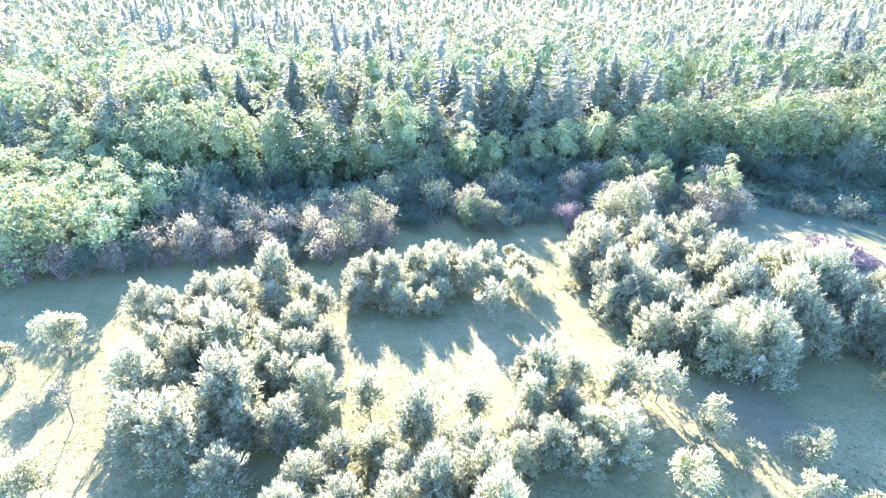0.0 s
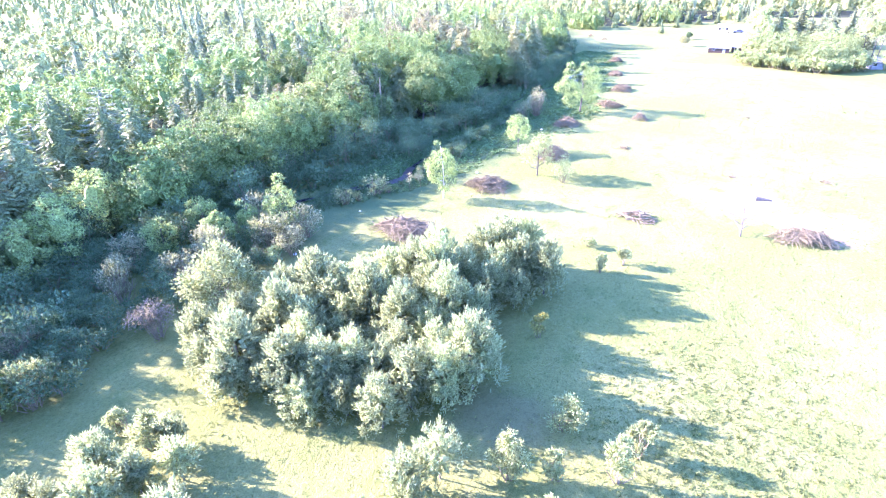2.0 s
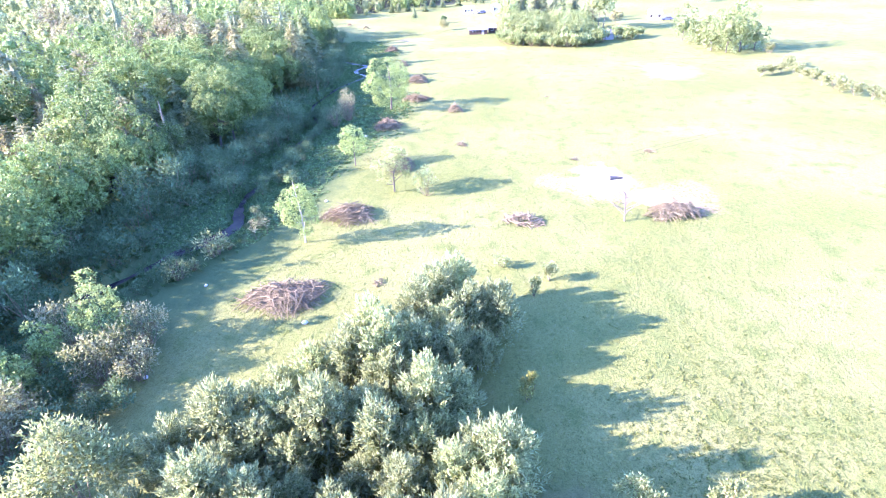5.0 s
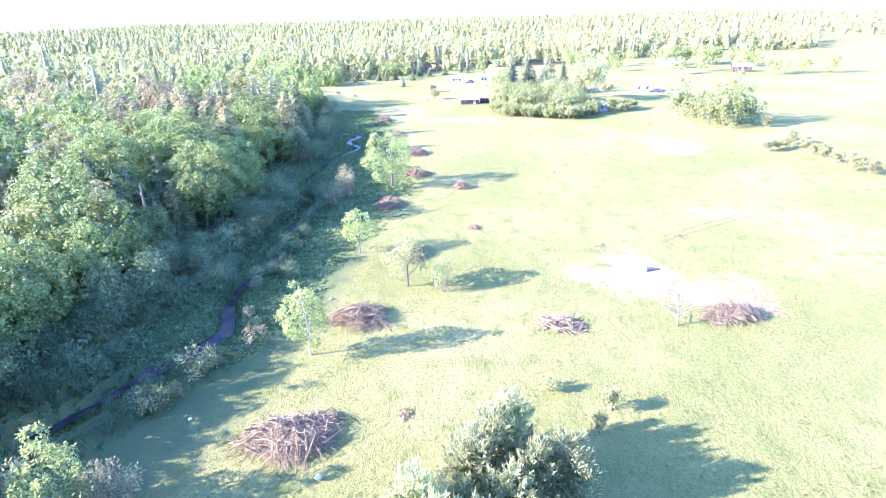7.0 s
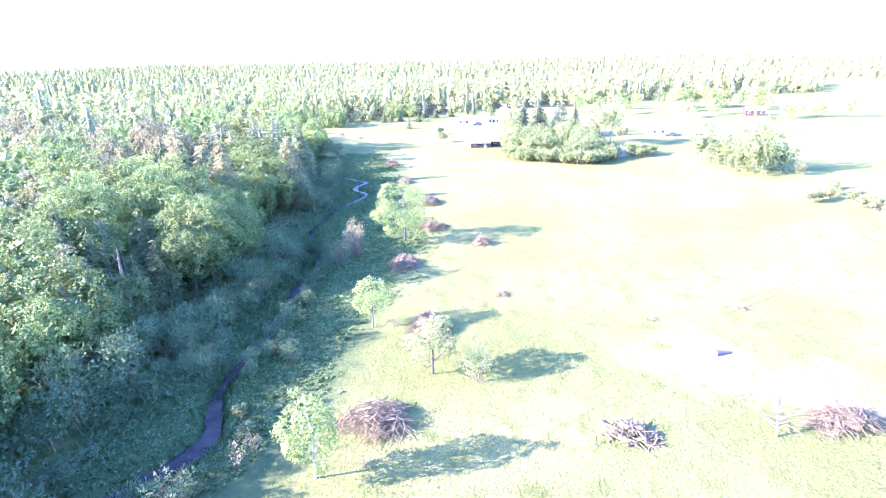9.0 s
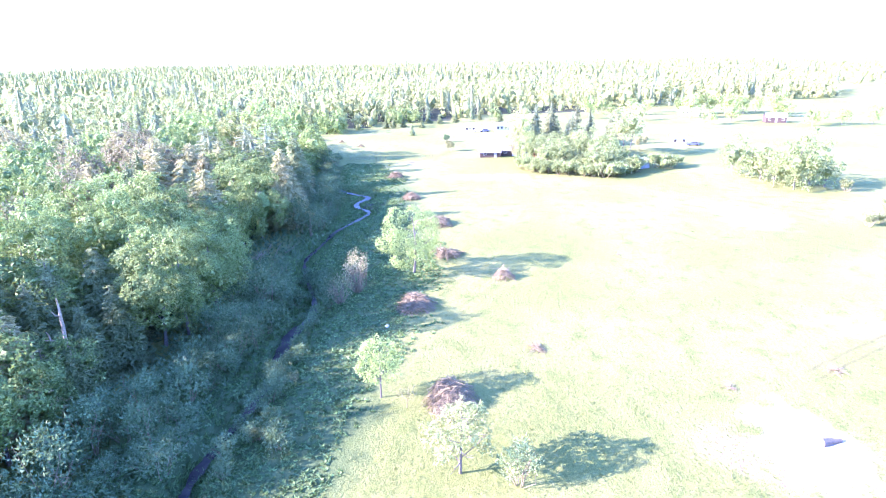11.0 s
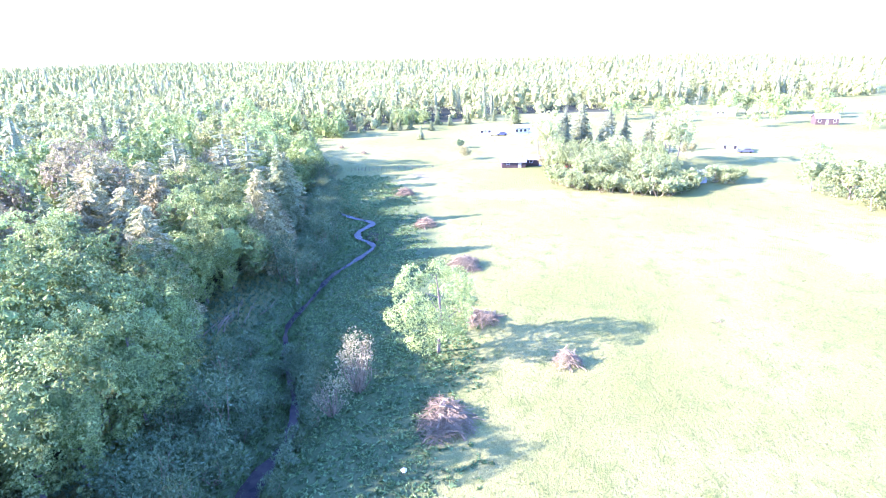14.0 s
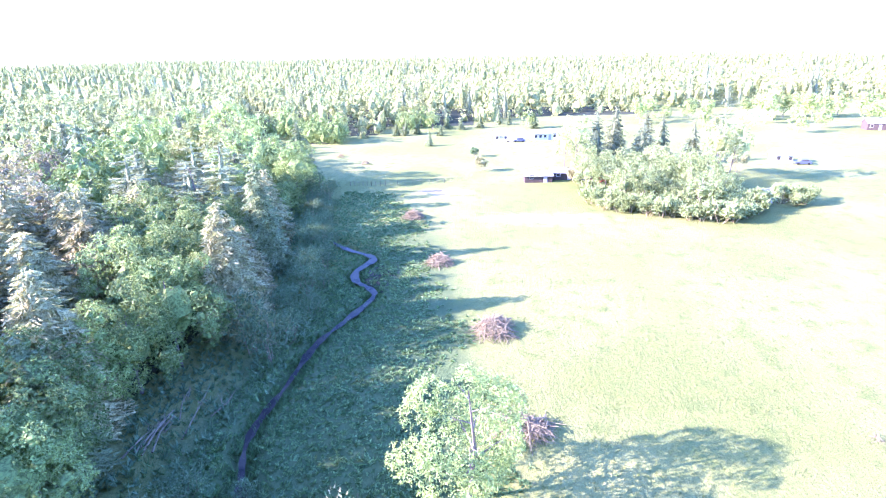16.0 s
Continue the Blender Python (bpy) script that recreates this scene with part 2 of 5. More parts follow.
# ---- crowns and trunks ----
def crown_broad(seed, h, r, lobes, n, leaf, low=0.22, material=None, lump=(0.28, 0.46), core=0.6, name="crown", spray=9):
    """A leafy crown: lobes round the limbs, each set with flat drooping sprays of leaves, dark gaps between."""
    rng = np.random.default_rng(seed)
    pc = Pieces()
    mid = np.array([0, 0, h * (low + 1) / 2])
    semi = np.array([r, r, h * (1 - low) / 2])
    d = unit(rng.normal(size=(lobes, 3)) + (0, 0, 0.25))
    c = mid + d * semi * rng.uniform(0.4, 0.92, (lobes, 1))
    if low < 0.1:
        m = lobes * 2 // 5
        a = rng.uniform(0, 6.28, m)
        c[-m:] = np.stack([np.cos(a) * r * 0.68, np.sin(a) * r * 0.68, h * rng.uniform(0.07, 0.45, m)], 1) * rng.uniform(0.85, 1.1, (m, 1))
    c[0] = mid
    rad = r * rng.uniform(*lump, lobes)
    rad[0] = r * 0.5
    inner = int(n * core * 0.2)
    k = rng.choice(lobes, inner, p=rad ** 2 / (rad ** 2).sum())
    e = unit(rng.normal(size=(inner, 3)))
    add_leaves(pc, rng, c[k] + e * (rad[k] * rng.uniform(0.2, 0.7, inner))[:, None], rng.normal(size=(inner, 3)), leaf * 1.9, leaf * 1.4)
    sprays, got = n // spray, 0
    while got < sprays:
        k = rng.choice(lobes, sprays, p=rad ** 2 / (rad ** 2).sum())
        e = unit(rng.normal(size=(sprays, 3)) + (0, 0, 0.25))
        bump = 1 + 0.2 * np.sin(e[:, 0] * 5.0 + k * 1.7) * np.sin(e[:, 1] * 5.5 + k) + 0.14 * np.sin(e[:, 2] * 7 + k * 2.3)
        p = c[k] + e * (rad[k] * bump * rng.uniform(0.72, 1.22, sprays))[:, None] * (1, 1, 0.9)
        away = np.linalg.norm(p[:, None] - c[None], axis=2) / rad[None]
        away[np.arange(sprays), k] = 9
        ok = away.min(1) > 0.72
        p, e = p[ok][: sprays - got], e[ok][: sprays - got]
        got += len(p)
        # each spray: a tilted plate of leaves pointing outwards and down at its tip
        m = len(p)
        out = unit(e * (1, 1, 0.55) + rng.normal(size=(m, 3)) * 0.3)
        side = unit(np.cross(out, (0, 0, 1.0)) + rng.normal(size=(m, 3)) * 0.2)
        u, v = rng.uniform(-1, 1, (2, m, spray))
        v *= 1.1 - 0.5 * np.abs(u)
        size = leaf * rng.uniform(1.0, 1.7, (m, 1, 1))
        q = p[:, None] + out[:, None] * (u[..., None] * size) + side[:, None] * (v[..., None] * size * 0.85)
        q[..., 2] -= (0.35 * (u + 0.3) ** 2 + 0.22 * v ** 2) * size[..., 0]
        q += rng.normal(size=q.shape) * leaf * 0.2
        along = out[:, None] + side[:, None] * v[..., None] * 0.7 + rng.normal(size=q.shape) * 0.35 + (0, 0, -0.15)
        add_leaves(pc, rng, q.reshape(-1, 3), along.reshape(-1, 3), leaf * 1.25, leaf * 0.95, np.repeat(e * 0.6 + (0, 0, 0.6), spray, 0))
    return pc.mesh(name, material)


def crown_dome(seed, h, r, lobes, n, leaf, low=0.12, material=None, fine=True, squat=1.0, heart=True, name="crown"):
    """A full broadleaf crown: rounded lobes over a dense heart, their outer sides shingled with leaves."""
    rng = np.random.default_rng(seed)
    pc = Pieces()
    mid = np.array([0, 0, h * (low + 1) / 2])
    semi = np.array([r, r, h * (1 - low) / 2])
    f = (np.arange(lobes) + 0.5) / lobes
    zz = 1 - 1.8 * f + rng.normal(size=lobes) * 0.05
    a = np.arange(lobes) * 2.39996 + rng.normal(size=lobes) * 0.25
    rr = np.sqrt(np.clip(1 - np.abs(zz.clip(-1, 1)) ** 2.4, 0.02, 1))
    d = np.stack([np.cos(a) * rr, np.sin(a) * rr, zz], 1)
    reach = rng.uniform(0.6, 0.95, (lobes, 1)) * (1 + 0.14 * np.sin(a + seed))[:, None]
    c = mid + d * semi * reach
    rad = r * rng.uniform(0.15, 0.36, lobes) * squat
    lump = add_lump if fine else add_core
    if heart:
        lump(pc, rng, mid, r * 0.42, semi[2] / r)
    for j in range(lobes if heart else 0):
        add_core(pc, rng, c[j], rad[j] * 0.34, 0.85)
    got, per = 0, 6
    p_lobe = rad ** 2 / (rad ** 2).sum()
    sprays = n // per
    while got < sprays:
        k = rng.choice(lobes, sprays, p=p_lobe)
        e = unit(rng.normal(size=(sprays, 3)) + unit(d[k]) * 0.8 + (0, 0, 0.15))
        p = c[k] + e * (rad[k] * rng.uniform(0.68, 1.18, sprays))[:, None] * (1, 1, 0.9)
        away = np.linalg.norm(p[:, None] - c[None], axis=2) / rad[None]
        away[np.arange(sprays), k] = 9
        ok = away.min(1) > 0.7
        p, e = p[ok][: sprays - got], e[ok][: sprays - got]
        got += len(p)
        # each spray: a loose tilted tuft of leaves, hanging a little at its rim
        q = rng.normal(size=(len(p), per, 3)) * leaf * 1.15
        q -= (q * e[:, None]).sum(-1, keepdims=True) * e[:, None] * 0.6
        hang = (q ** 2).sum(-1) / leaf * 0.12
        along = unit(q) + e[:, None] * 0.35 + rng.normal(size=q.shape) * 0.3 + (0, 0, -0.25)
        q = p[:, None] + q
        q[..., 2] -= hang
        add_leaves(pc, rng, q.reshape(-1, 3), along.reshape(-1, 3), leaf * 1.35, leaf, np.repeat(e + (0, 0, 0.3), per, 0), 0.5)
    return pc.mesh(name, material)


def crown_conifer(seed, h, r, layers, branches, k, low=0.08, droop=0.25, power=0.85, material=None, ragged=0.2, core=0.55, wide=0.5, up=0.8, spray=0.6, name="crown"):
    """Whorls of flat drooping boughs round the stem, each bough a fan of needle sprays with k pairs."""
    rng = np.random.default_rng(seed)
    pc = Pieces()
    sides, rings = 8, 5
    ang = np.arange(sides) * 2 * np.pi / sides
    prof = [(low * 0.8, 0.5)] + [(low + (0.97 - low) * q, (1 - q) ** power) for q in (0.08, 0.35, 0.65)] + [(0.95, 0.02)]
    v = np.concatenate([np.stack([np.cos(ang), np.sin(ang), np.zeros(sides)], 1) * (r * core * w * rng.uniform(0.75, 1.15, (sides, 1))) + (0, 0, h * z) for z, w in prof])
    pc.add(v, [(i * sides + b, i * sides + (b + 1) % sides, (i + 1) * sides + (b + 1) % sides, (i + 1) * sides + b) for i in range(rings - 1) for b in range(sides)])
    C, A, N, L0, W0 = [], [], [], [], []
    for f0 in (np.arange(layers) + 0.5) / layers:
        nb = max(4, int(branches * (0.5 + 0.5 * (1 - f0))))
        a0 = rng.uniform(0, 6.28)
        for b in range(nb):
            f = float(np.clip(f0 + rng.normal() * 0.45 / layers, 0, 0.995))
            R = r * max(1 - f, 0.04) ** power * (1 if f > 0.1 else 0.85)
            L = R * rng.uniform(1 - ragged, 1 + ragged * 0.6)
            a = a0 + b * 2 * np.pi / nb + rng.normal() * 0.22
            out = np.array([np.cos(a), np.sin(a), 0.0])
            side = np.array([-out[1], out[0], 0.0])
            dr = droop + rng.normal() * 0.08
            z = h * (low + (0.985 - low) * f)
            m = max(2, int(round(k * (0.4 + 0.6 * R / r))))
            for s in np.linspace(0.35, 0.95, m):
                at = out * L * s + (0, 0, z - dr * L * s ** 1.4)
                way = out * 0.9 + (0, 0, -dr * 0.8)
                reach = L * wide * (1.2 - 0.75 * s) + 0.12
                for sgn in (-1, 1):
                    twig = unit(way + side * sgn * 0.95)
                    for j in range(max(1, int(round(reach / spray)))):
                        C.append(at + twig * (j + 0.4) * spray * 0.9 - (0, 0, 0.12 * j * spray))
                        A.append(twig + side * sgn * 0.15)
                        N.append((0, 0, up) + side * sgn * 0.35 + out)
                        L0.append(min(reach, spray * 1.45))
                        W0.append(min(reach, spray) * 0.55 + 0.05)
            C.append(out * L * 0.92 + (0, 0, z - dr * L * 0.9))
            A.append(out + (0, 0, -dr))
            N.append((0, 0, up) + out)
            L0.append(min(L * 0.5 * wide, spray) + 0.15)
            W0.append(min(L * 0.25 * wide, spray * 0.5) + 0.06)
    add_leaves(pc, rng, np.array(C), np.array(A) + rng.normal(size=(len(A), 3)) * 0.2, np.array(L0), np.array(W0), np.array(N), 0.4)
    add_leaves(pc, rng, np.array([[0, 0, h * 0.97]]), np.array([[0, 0, 1.0]]), 0.05 * h, 0.2)
    return pc.mesh(name, material)


def crown_young_pine(seed, h, r, tufts, n, leaf, material=None):
    """A bushy young pine: a dome of upturned shoots, each a sheaf of fine needle sprays."""
    rng = np.random.default_rng(seed)
    pc = Pieces()
    inner = tufts * n // 10
    e = unit(rng.normal(size=(inner, 3)) + (0, 0, 0.2))
    add_leaves(pc, rng, np.array([0, 0, h * 0.48]) + e * (r * 0.62, r * 0.62, h * 0.36) * rng.uniform(0.5, 1, (inner, 1)), e + rng.normal(size=e.shape) * 0.4, leaf * 2.4, leaf * 1.5)
    for i in range(tufts):
        f = (i + 0.5) / tufts
        f = f ** 0.9
        R = r * (1 - f ** 2.4) ** 0.62 * rng.uniform(0.72, 1.06)
        a = i * 2.39996 + rng.normal() * 0.4
        c = np.array([R * np.cos(a), R * np.sin(a), h * (0.14 + 0.82 * f) * rng.uniform(0.95, 1.05)])
        out = np.array([np.cos(a), np.sin(a), 0.0])
        axis = unit(out * (0.75 - 0.5 * f) + np.array([0, 0, 0.8]) + rng.normal(size=3) * 0.12)
        s = rng.uniform(-1.0, 1.0, n)
        wide = leaf * (0.62 - 0.42 * s)
        p = c + axis * (s * leaf * 1.9)[:, None] + rng.normal(size=(n, 3)) * wide[:, None]
        add_leaves(pc, rng, p, axis * 0.9 + unit(p - c) * 0.5 + rng.normal(size=(n, 3)) * 0.35, leaf * 1.15, leaf * 0.38)
    return pc.mesh("crown", material)


def trunk_mesh(seed, h, r, limbs, spread, material=None, low=0.3, lean=0.0):
    rng = np.random.default_rng(seed)
    pc = Pieces()
    tip = np.array([lean * h, rng.normal() * 0.02 * h, h])
    bend = np.array([rng.normal(), rng.normal(), 0]) * h * 0.02
    add_stick(pc, (0, 0, -0.3), tip, r, r * 0.25, 6, bend)
    for i in range(limbs):
        f = low + (0.95 - low) * (i + rng.uniform(0, 0.6)) / max(limbs, 1)
        a = i * 2.4 + rng.normal() * 0.4
        L = spread * (1.15 - 0.7 * f) * rng.uniform(0.7, 1.1)
        p = tip * f + bend * (1 - abs(2 * f - 1))
        q = p + np.array([np.cos(a) * L, np.sin(a) * L, L * rng.uniform(0.35, 0.9)])
        add_stick(pc, p, q, r * (0.55 - 0.35 * f), r * 0.08, 4, rng.normal(size=3) * L * 0.06)
        for j in range(2):
            g = p + (q - p) * rng.uniform(0.4, 0.8)
            add_stick(pc, g, g + unit(rng.normal(size=3) + (q - p)) * L * 0.4, r * 0.16, r * 0.04, 3)
    return pc.mesh("trunk", material)


def stems_mesh(seed, h, r, count, material=None):
    """The bare stems of a bush, forking outwards from the ground."""
    rng = np.random.default_rng(seed)
    pc = Pieces()
    for i in range(count):
        a, k = rng.uniform(0, 6.28), rng.uniform(0.2, 1) ** 0.7
        base = np.array([np.cos(a), np.sin(a), 0]) * r * 0.2 * k - (0, 0, 0.1)
        top = np.array([np.cos(a) * r * k, np.sin(a) * r * k, h * rng.uniform(0.65, 1.05) * (1.05 - 0.35 * k)])
        add_stick(pc, base, top, 0.035 + 0.012 * h / 3, 0.012, 4, rng.normal(size=3) * 0.08 * h)
        for j in range(3):
            g = base + (top - base) * rng.uniform(0.45, 0.95)
            add_stick(pc, g, g + unit(rng.normal(size=3) * 0.7 + (top - base) / h) * h * rng.uniform(0.12, 0.28), 0.02, 0.008, 3)
    return pc.mesh("branchwork", material)


def bush_leaves(seed, h, r, lumps, n, leaf, material=None, low=0.15, name="foliage"):
    rng = np.random.default_rng(seed)
    pc = Pieces()
    d = unit(rng.normal(size=(lumps, 3)) + (0, 0, 0.3)) * rng.uniform(0.4, 0.85, (lumps, 1))
    c = np.array([0, 0, h * (low + 1) / 2]) + d * (r, r, h * (1 - low) / 2)
    c[:, 2] = np.maximum(c[:, 2], h * low)
    rad = r * rng.uniform(0.25, 0.45, lumps)
    k = rng.choice(lumps, n, p=rad ** 2 / (rad ** 2).sum())
    e = unit(rng.normal(size=(n, 3)) + (0, 0, 0.25))
    p = c[k] + e * (rad[k] * rng.uniform(0.35, 1.25, n))[:, None]
    p[:, 2] = np.maximum(p[:, 2], 0.05)
    add_leaves(pc, rng, p, e + rng.normal(size=p.shape) * 0.5 + (0, 0, 0.3), leaf * 1.3, leaf * 0.7)
    return pc.mesh(name, material)


# ---- the plan ----
STREAM = [(47, 80.5), (52, 77.5), (58, 74.3), (62, 71.3), (65.3, 70.4), (69.5, 72.0), (74, 72.8), (79, 72.4), (85, 71.5), (91, 71.5), (95.5, 72.3), (100, 72.2), (104.5, 71.3), (110, 72.5), (119.5, 76.5), (125.8, 78.3), (133.7, 77.6), (141.8, 76.9), (147.6, 74.9), (154.6, 72.7), (157.5, 73.6), (160.2, 76.2), (164, 77.0), (169.6, 75.4), (173.2, 80.0), (176, 83), (181, 87)]
EDGE = [(-400, 110), (-140, 92), (-75, 82), (-48, 76), (-20, 76), (4, 77), (22, 85), (46, 87), (60, 87), (75, 86), (89, 82.5), (104, 82.5), (121, 86), (136, 84), (147, 85), (175, 90), (217, 99), (250, 125), (303, 153), (300, 138), (277, 112), (310, 95), (340, 60), (366, 17), (398, -78), (437, -180), (520, -420), (900, -900), (3000, -1800)]
FOREST = np.array(EDGE + [(3500, 3500), (-3500, 3500), (-3500, 300)], float)


def inside(points, poly):
    x, y = np.asarray(points, float)[..., 0], np.asarray(points, float)[..., 1]
    poly = np.asarray(poly, float)
    hit = np.zeros(x.shape, bool)
    for (x0, y0), (x1, y1) in zip(poly, np.roll(poly, -1, 0)):
        if y0 != y1:
            hit ^= ((y0 > y) != (y1 > y)) & (x < (x1 - x0) * (y - y0) / (y1 - y0) + x0)
    return hit


def line_distance(points, line):
    points = np.asarray(points, float)
    best = np.full(points.shape[:-1], 1e9)
    line = np.asarray(line, float)
    for a, b in zip(line[:-1], line[1:]):
        ab = b - a
        s = np.clip(((points - a) @ ab) / (ab @ ab), 0, 1)
        best = np.minimum(best, np.linalg.norm(points - (a + s[..., None] * ab), axis=-1))
    return best


def scatter(rng, poly, gap, tries=4000, most=9999):
    """Points inside a polygon, none nearer to another than gap."""
    poly = np.asarray(poly, float)
    lo, hi = poly.min(0), poly.max(0)
    cand = rng.uniform(lo, hi, (tries, 2))
    cand = cand[inside(cand, poly)]
    cells, kept = {}, []
    for p in cand:
        c = (int(p[0] // gap), int(p[1] // gap))
        if all((p[0] - q[0]) ** 2 + (p[1] - q[1]) ** 2 >= gap * gap for i in (-1, 0, 1) for j in (-1, 0, 1) for q in cells.get((c[0] + i, c[1] + j), ())):
            cells.setdefault(c, []).append(p)
            kept.append(p)
            if len(kept) >= most:
                break
    return np.array(kept).reshape(-1, 2)


def smooth_line(line, n=6):
    line = np.asarray(line, float)
    ext = np.concatenate([[2 * line[0] - line[1]], line, [2 * line[-1] - line[-2]]])
    out = []
    for i in range(1, len(ext) - 2):
        p0, p1, p2, p3 = ext[i - 1 : i + 3]
        for s in np.arange(n) / n:
            out.append(0.5 * (2 * p1 + (p2 - p0) * s + (2 * p0 - 5 * p1 + 4 * p2 - p3) * s ** 2 + (3 * p1 - p0 - 3 * p2 + p3) * s ** 3))
    out.append(line[-1])
    return np.array(out)


STREAM_FINE = smooth_line(STREAM)


# ---- ground ----
def steps(lo, hi, fine, far, grow=1.25):
    mid = list(np.arange(lo, hi + fine / 2, fine))
    left, right, d = [], [], fine
    while not right or right[-1] < far:
        d *= grow
        right.append((right[-1] if right else hi) + d)
        left.append((left[-1] if left else lo) - d)
    return np.array(left[::-1] + mid + right)


def ground_height(x, y):
    p = np.stack([x, y], -1)
    z = 0.22 * np.sin(x * 0.043 + 1.0) * np.sin(y * 0.051) + 0.12 * np.sin(x * 0.11 + y * 0.07)
    near = np.zeros(x.shape)
    box = (x > -140) & (x < 250) & (y > 60) & (y < 110)
    d = line_distance(p[box], STREAM_FINE)
    near[box] = -1.0 * np.exp(-(d / 1.45) ** 4) - 0.35 * np.exp(-(d / 6.0) ** 2)
    away = np.hypot(x - 100, y - 40)
    return z * np.clip(1 - (away - 250) / 300, 0, 1) + near + 7.0 * np.clip((away - 600) / 900, 0, 1) ** 2


def build_ground():
    xs = steps(-60, 200, 1.2, 4500)
    ys = np.concatenate([(lambda a: a[a < 64])(steps(-20, 66, 1.5, 4500)), np.arange(64, 90, 0.55), (lambda a: a[a > 90.2])(steps(30, 92, 1.5, 4500))])
    gx, gy = np.meshgrid(xs, ys, indexing="ij")
    gz = ground_height(gx, gy)
    nx, ny = gx.shape
    idx = np.arange(nx * ny).reshape(nx, ny)
    quads = np.stack([idx[:-1, :-1], idx[1:, :-1], idx[1:, 1:], idx[:-1, 1:]], -1).reshape(-1, 4)
    me = mesh_np("ground", np.stack([gx, gy, gz], -1), quads, (), ground_material(), True)
    # darker ground inside the forest, starting seven metres behind its edge
    me.materials.append(grainy("dark_forest_floor", (0.035, 0.045, 0.02), (0.06, 0.065, 0.03), 0.8, 0.95, 0.5))
    mid = np.stack([(gx[:-1, :-1] + gx[1:, 1:]) / 2, (gy[:-1, :-1] + gy[1:, 1:]) / 2], -1).reshape(-1, 2)
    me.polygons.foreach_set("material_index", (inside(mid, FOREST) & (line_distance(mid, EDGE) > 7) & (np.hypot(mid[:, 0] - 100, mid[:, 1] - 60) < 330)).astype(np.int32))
    return tagged(new("ground", me), "sunlit rough pasture of pale yellow-green grass", "ground", kind="structure")


def ground_material():
    m, nt, bsdf = base_material("pasture", 0.95)
    bsdf.inputs["Specular IOR Level"].default_value = 0.1
    pos = nt.nodes.new("ShaderNodeNewGeometry").outputs["Position"]
    big = noise_tex(nt, 0.035, 4.0, pos)
    mid = noise_tex(nt, 0.35, 4.0, pos)
    fine = noise_tex(nt, 2.6, 5.0, pos, 0.7)
    grit = noise_tex(nt, 9.0, 4.0, pos, 0.75)
    col = mix_rgb(nt, ramp(nt, big, 0.35, 0.65), (0.178, 0.196, 0.055), (0.243, 0.247, 0.086))
    col = mix_rgb(nt, ramp(nt, mid, 0.48, 0.72), col, (0.15, 0.176, 0.049))
    col = mix_rgb(nt, maths(nt, "MULTIPLY", ramp(nt, fine, 0.5, 0.75), 0.45), col, (0.28, 0.275, 0.13))
    col = mix_rgb(nt, maths(nt, "MULTIPLY", ramp(nt, fine, 0.5, 0.3), 0.5), col, (0.072, 0.092, 0.03))
    col = mix_rgb(nt, maths(nt, "MULTIPLY", ramp(nt, grit, 0.52, 0.36), 0.5), col, (0.06, 0.075, 0.025))
    col = mix_rgb(nt, maths(nt, "MULTIPLY", ramp(nt, grit, 0.58, 0.72), 0.4), col, (0.32, 0.31, 0.15))

    def spot(cx, cy, rx, ry, soft, wob=0.5):
        v = nt.nodes.new("ShaderNodeVectorMath")
        v.operation = "MULTIPLY_ADD"
        nt.links.new(pos, v.inputs[0])
        v.inputs[1].default_value, v.inputs[2].default_value = (1 / rx, 1 / ry, 0), (-cx / rx, -cy / ry, 0)
        ln = nt.nodes.new("ShaderNodeVectorMath")
        ln.operation = "LENGTH"
        nt.links.new(v.outputs[0], ln.inputs[0])
        d = maths(nt, "ADD", ln.outputs["Value"], maths(nt, "MULTIPLY_ADD", mid, wob * 2, -wob))
        return ramp(nt, d, 1.0 + soft, 1.0 - soft)

    # low wet growth along the stream, bare sandy feeding place, trodden mud
    marsh = spot(110, 71, 75, 13, 0.18, 0.25)
    col = mix_rgb(nt, maths(nt, "MULTIPLY", marsh, 0.72), col, (0.055, 0.095, 0.042))
    for cx, cy, rx, ry, k in ((77.5, 20.0, 5.6, 4.4, 0.8), (70.5, 10.2, 3.4, 3.4, 0.85), (79.0, 26.6, 2.6, 2.8, 0.85), (74.5, 9.5, 3.6, 3.4, 0.6)):
        col = mix_rgb(nt, maths(nt, "MULTIPLY", maths(nt, "MULTIPLY", spot(cx, cy, rx, ry, 0.5, 1.1), ramp(nt, fine, 0.38, 0.6)), k), col, (0.34, 0.21, 0.16))
    for cx, cy, rx, ry in ((79.5, 19.8, 5.0, 3.7), (73.0, 14.4, 2.4, 2.4)):
        col = mix_rgb(nt, maths(nt, "MULTIPLY", spot(cx, cy, rx, ry, 0.35, 0.9), 0.95), col, (0.48, 0.44, 0.38))
    col = mix_rgb(nt, maths(nt, "MULTIPLY", spot(161, 73.8, 6.0, 3.0, 0.4, 0.6), 0.85), col, (0.06, 0.05, 0.045))
    col = mix_rgb(nt, maths(nt, "MULTIPLY", spot(150, -8, 9.0, 6.0, 0.5, 0.9), 0.3), col, (0.34, 0.28, 0.22))
    col = mix_rgb(nt, maths(nt, "MULTIPLY", spot(211, 66, 3.0, 6.0, 0.5, 0.9), 0.6), col, (0.36, 0.27, 0.22))
    col = mix_rgb(nt, maths(nt, "MULTIPLY", spot(190, 45, 4.0, 12.0, 0.5, 1.2), 0.2), col, (0.36, 0.29, 0.22))
    col = mix_rgb(nt, maths(nt, "MULTIPLY", spot(101.5, 1.5, 2.5, 6.0, 0.5, 1.0), 0.35), col, (0.30, 0.19, 0.13))
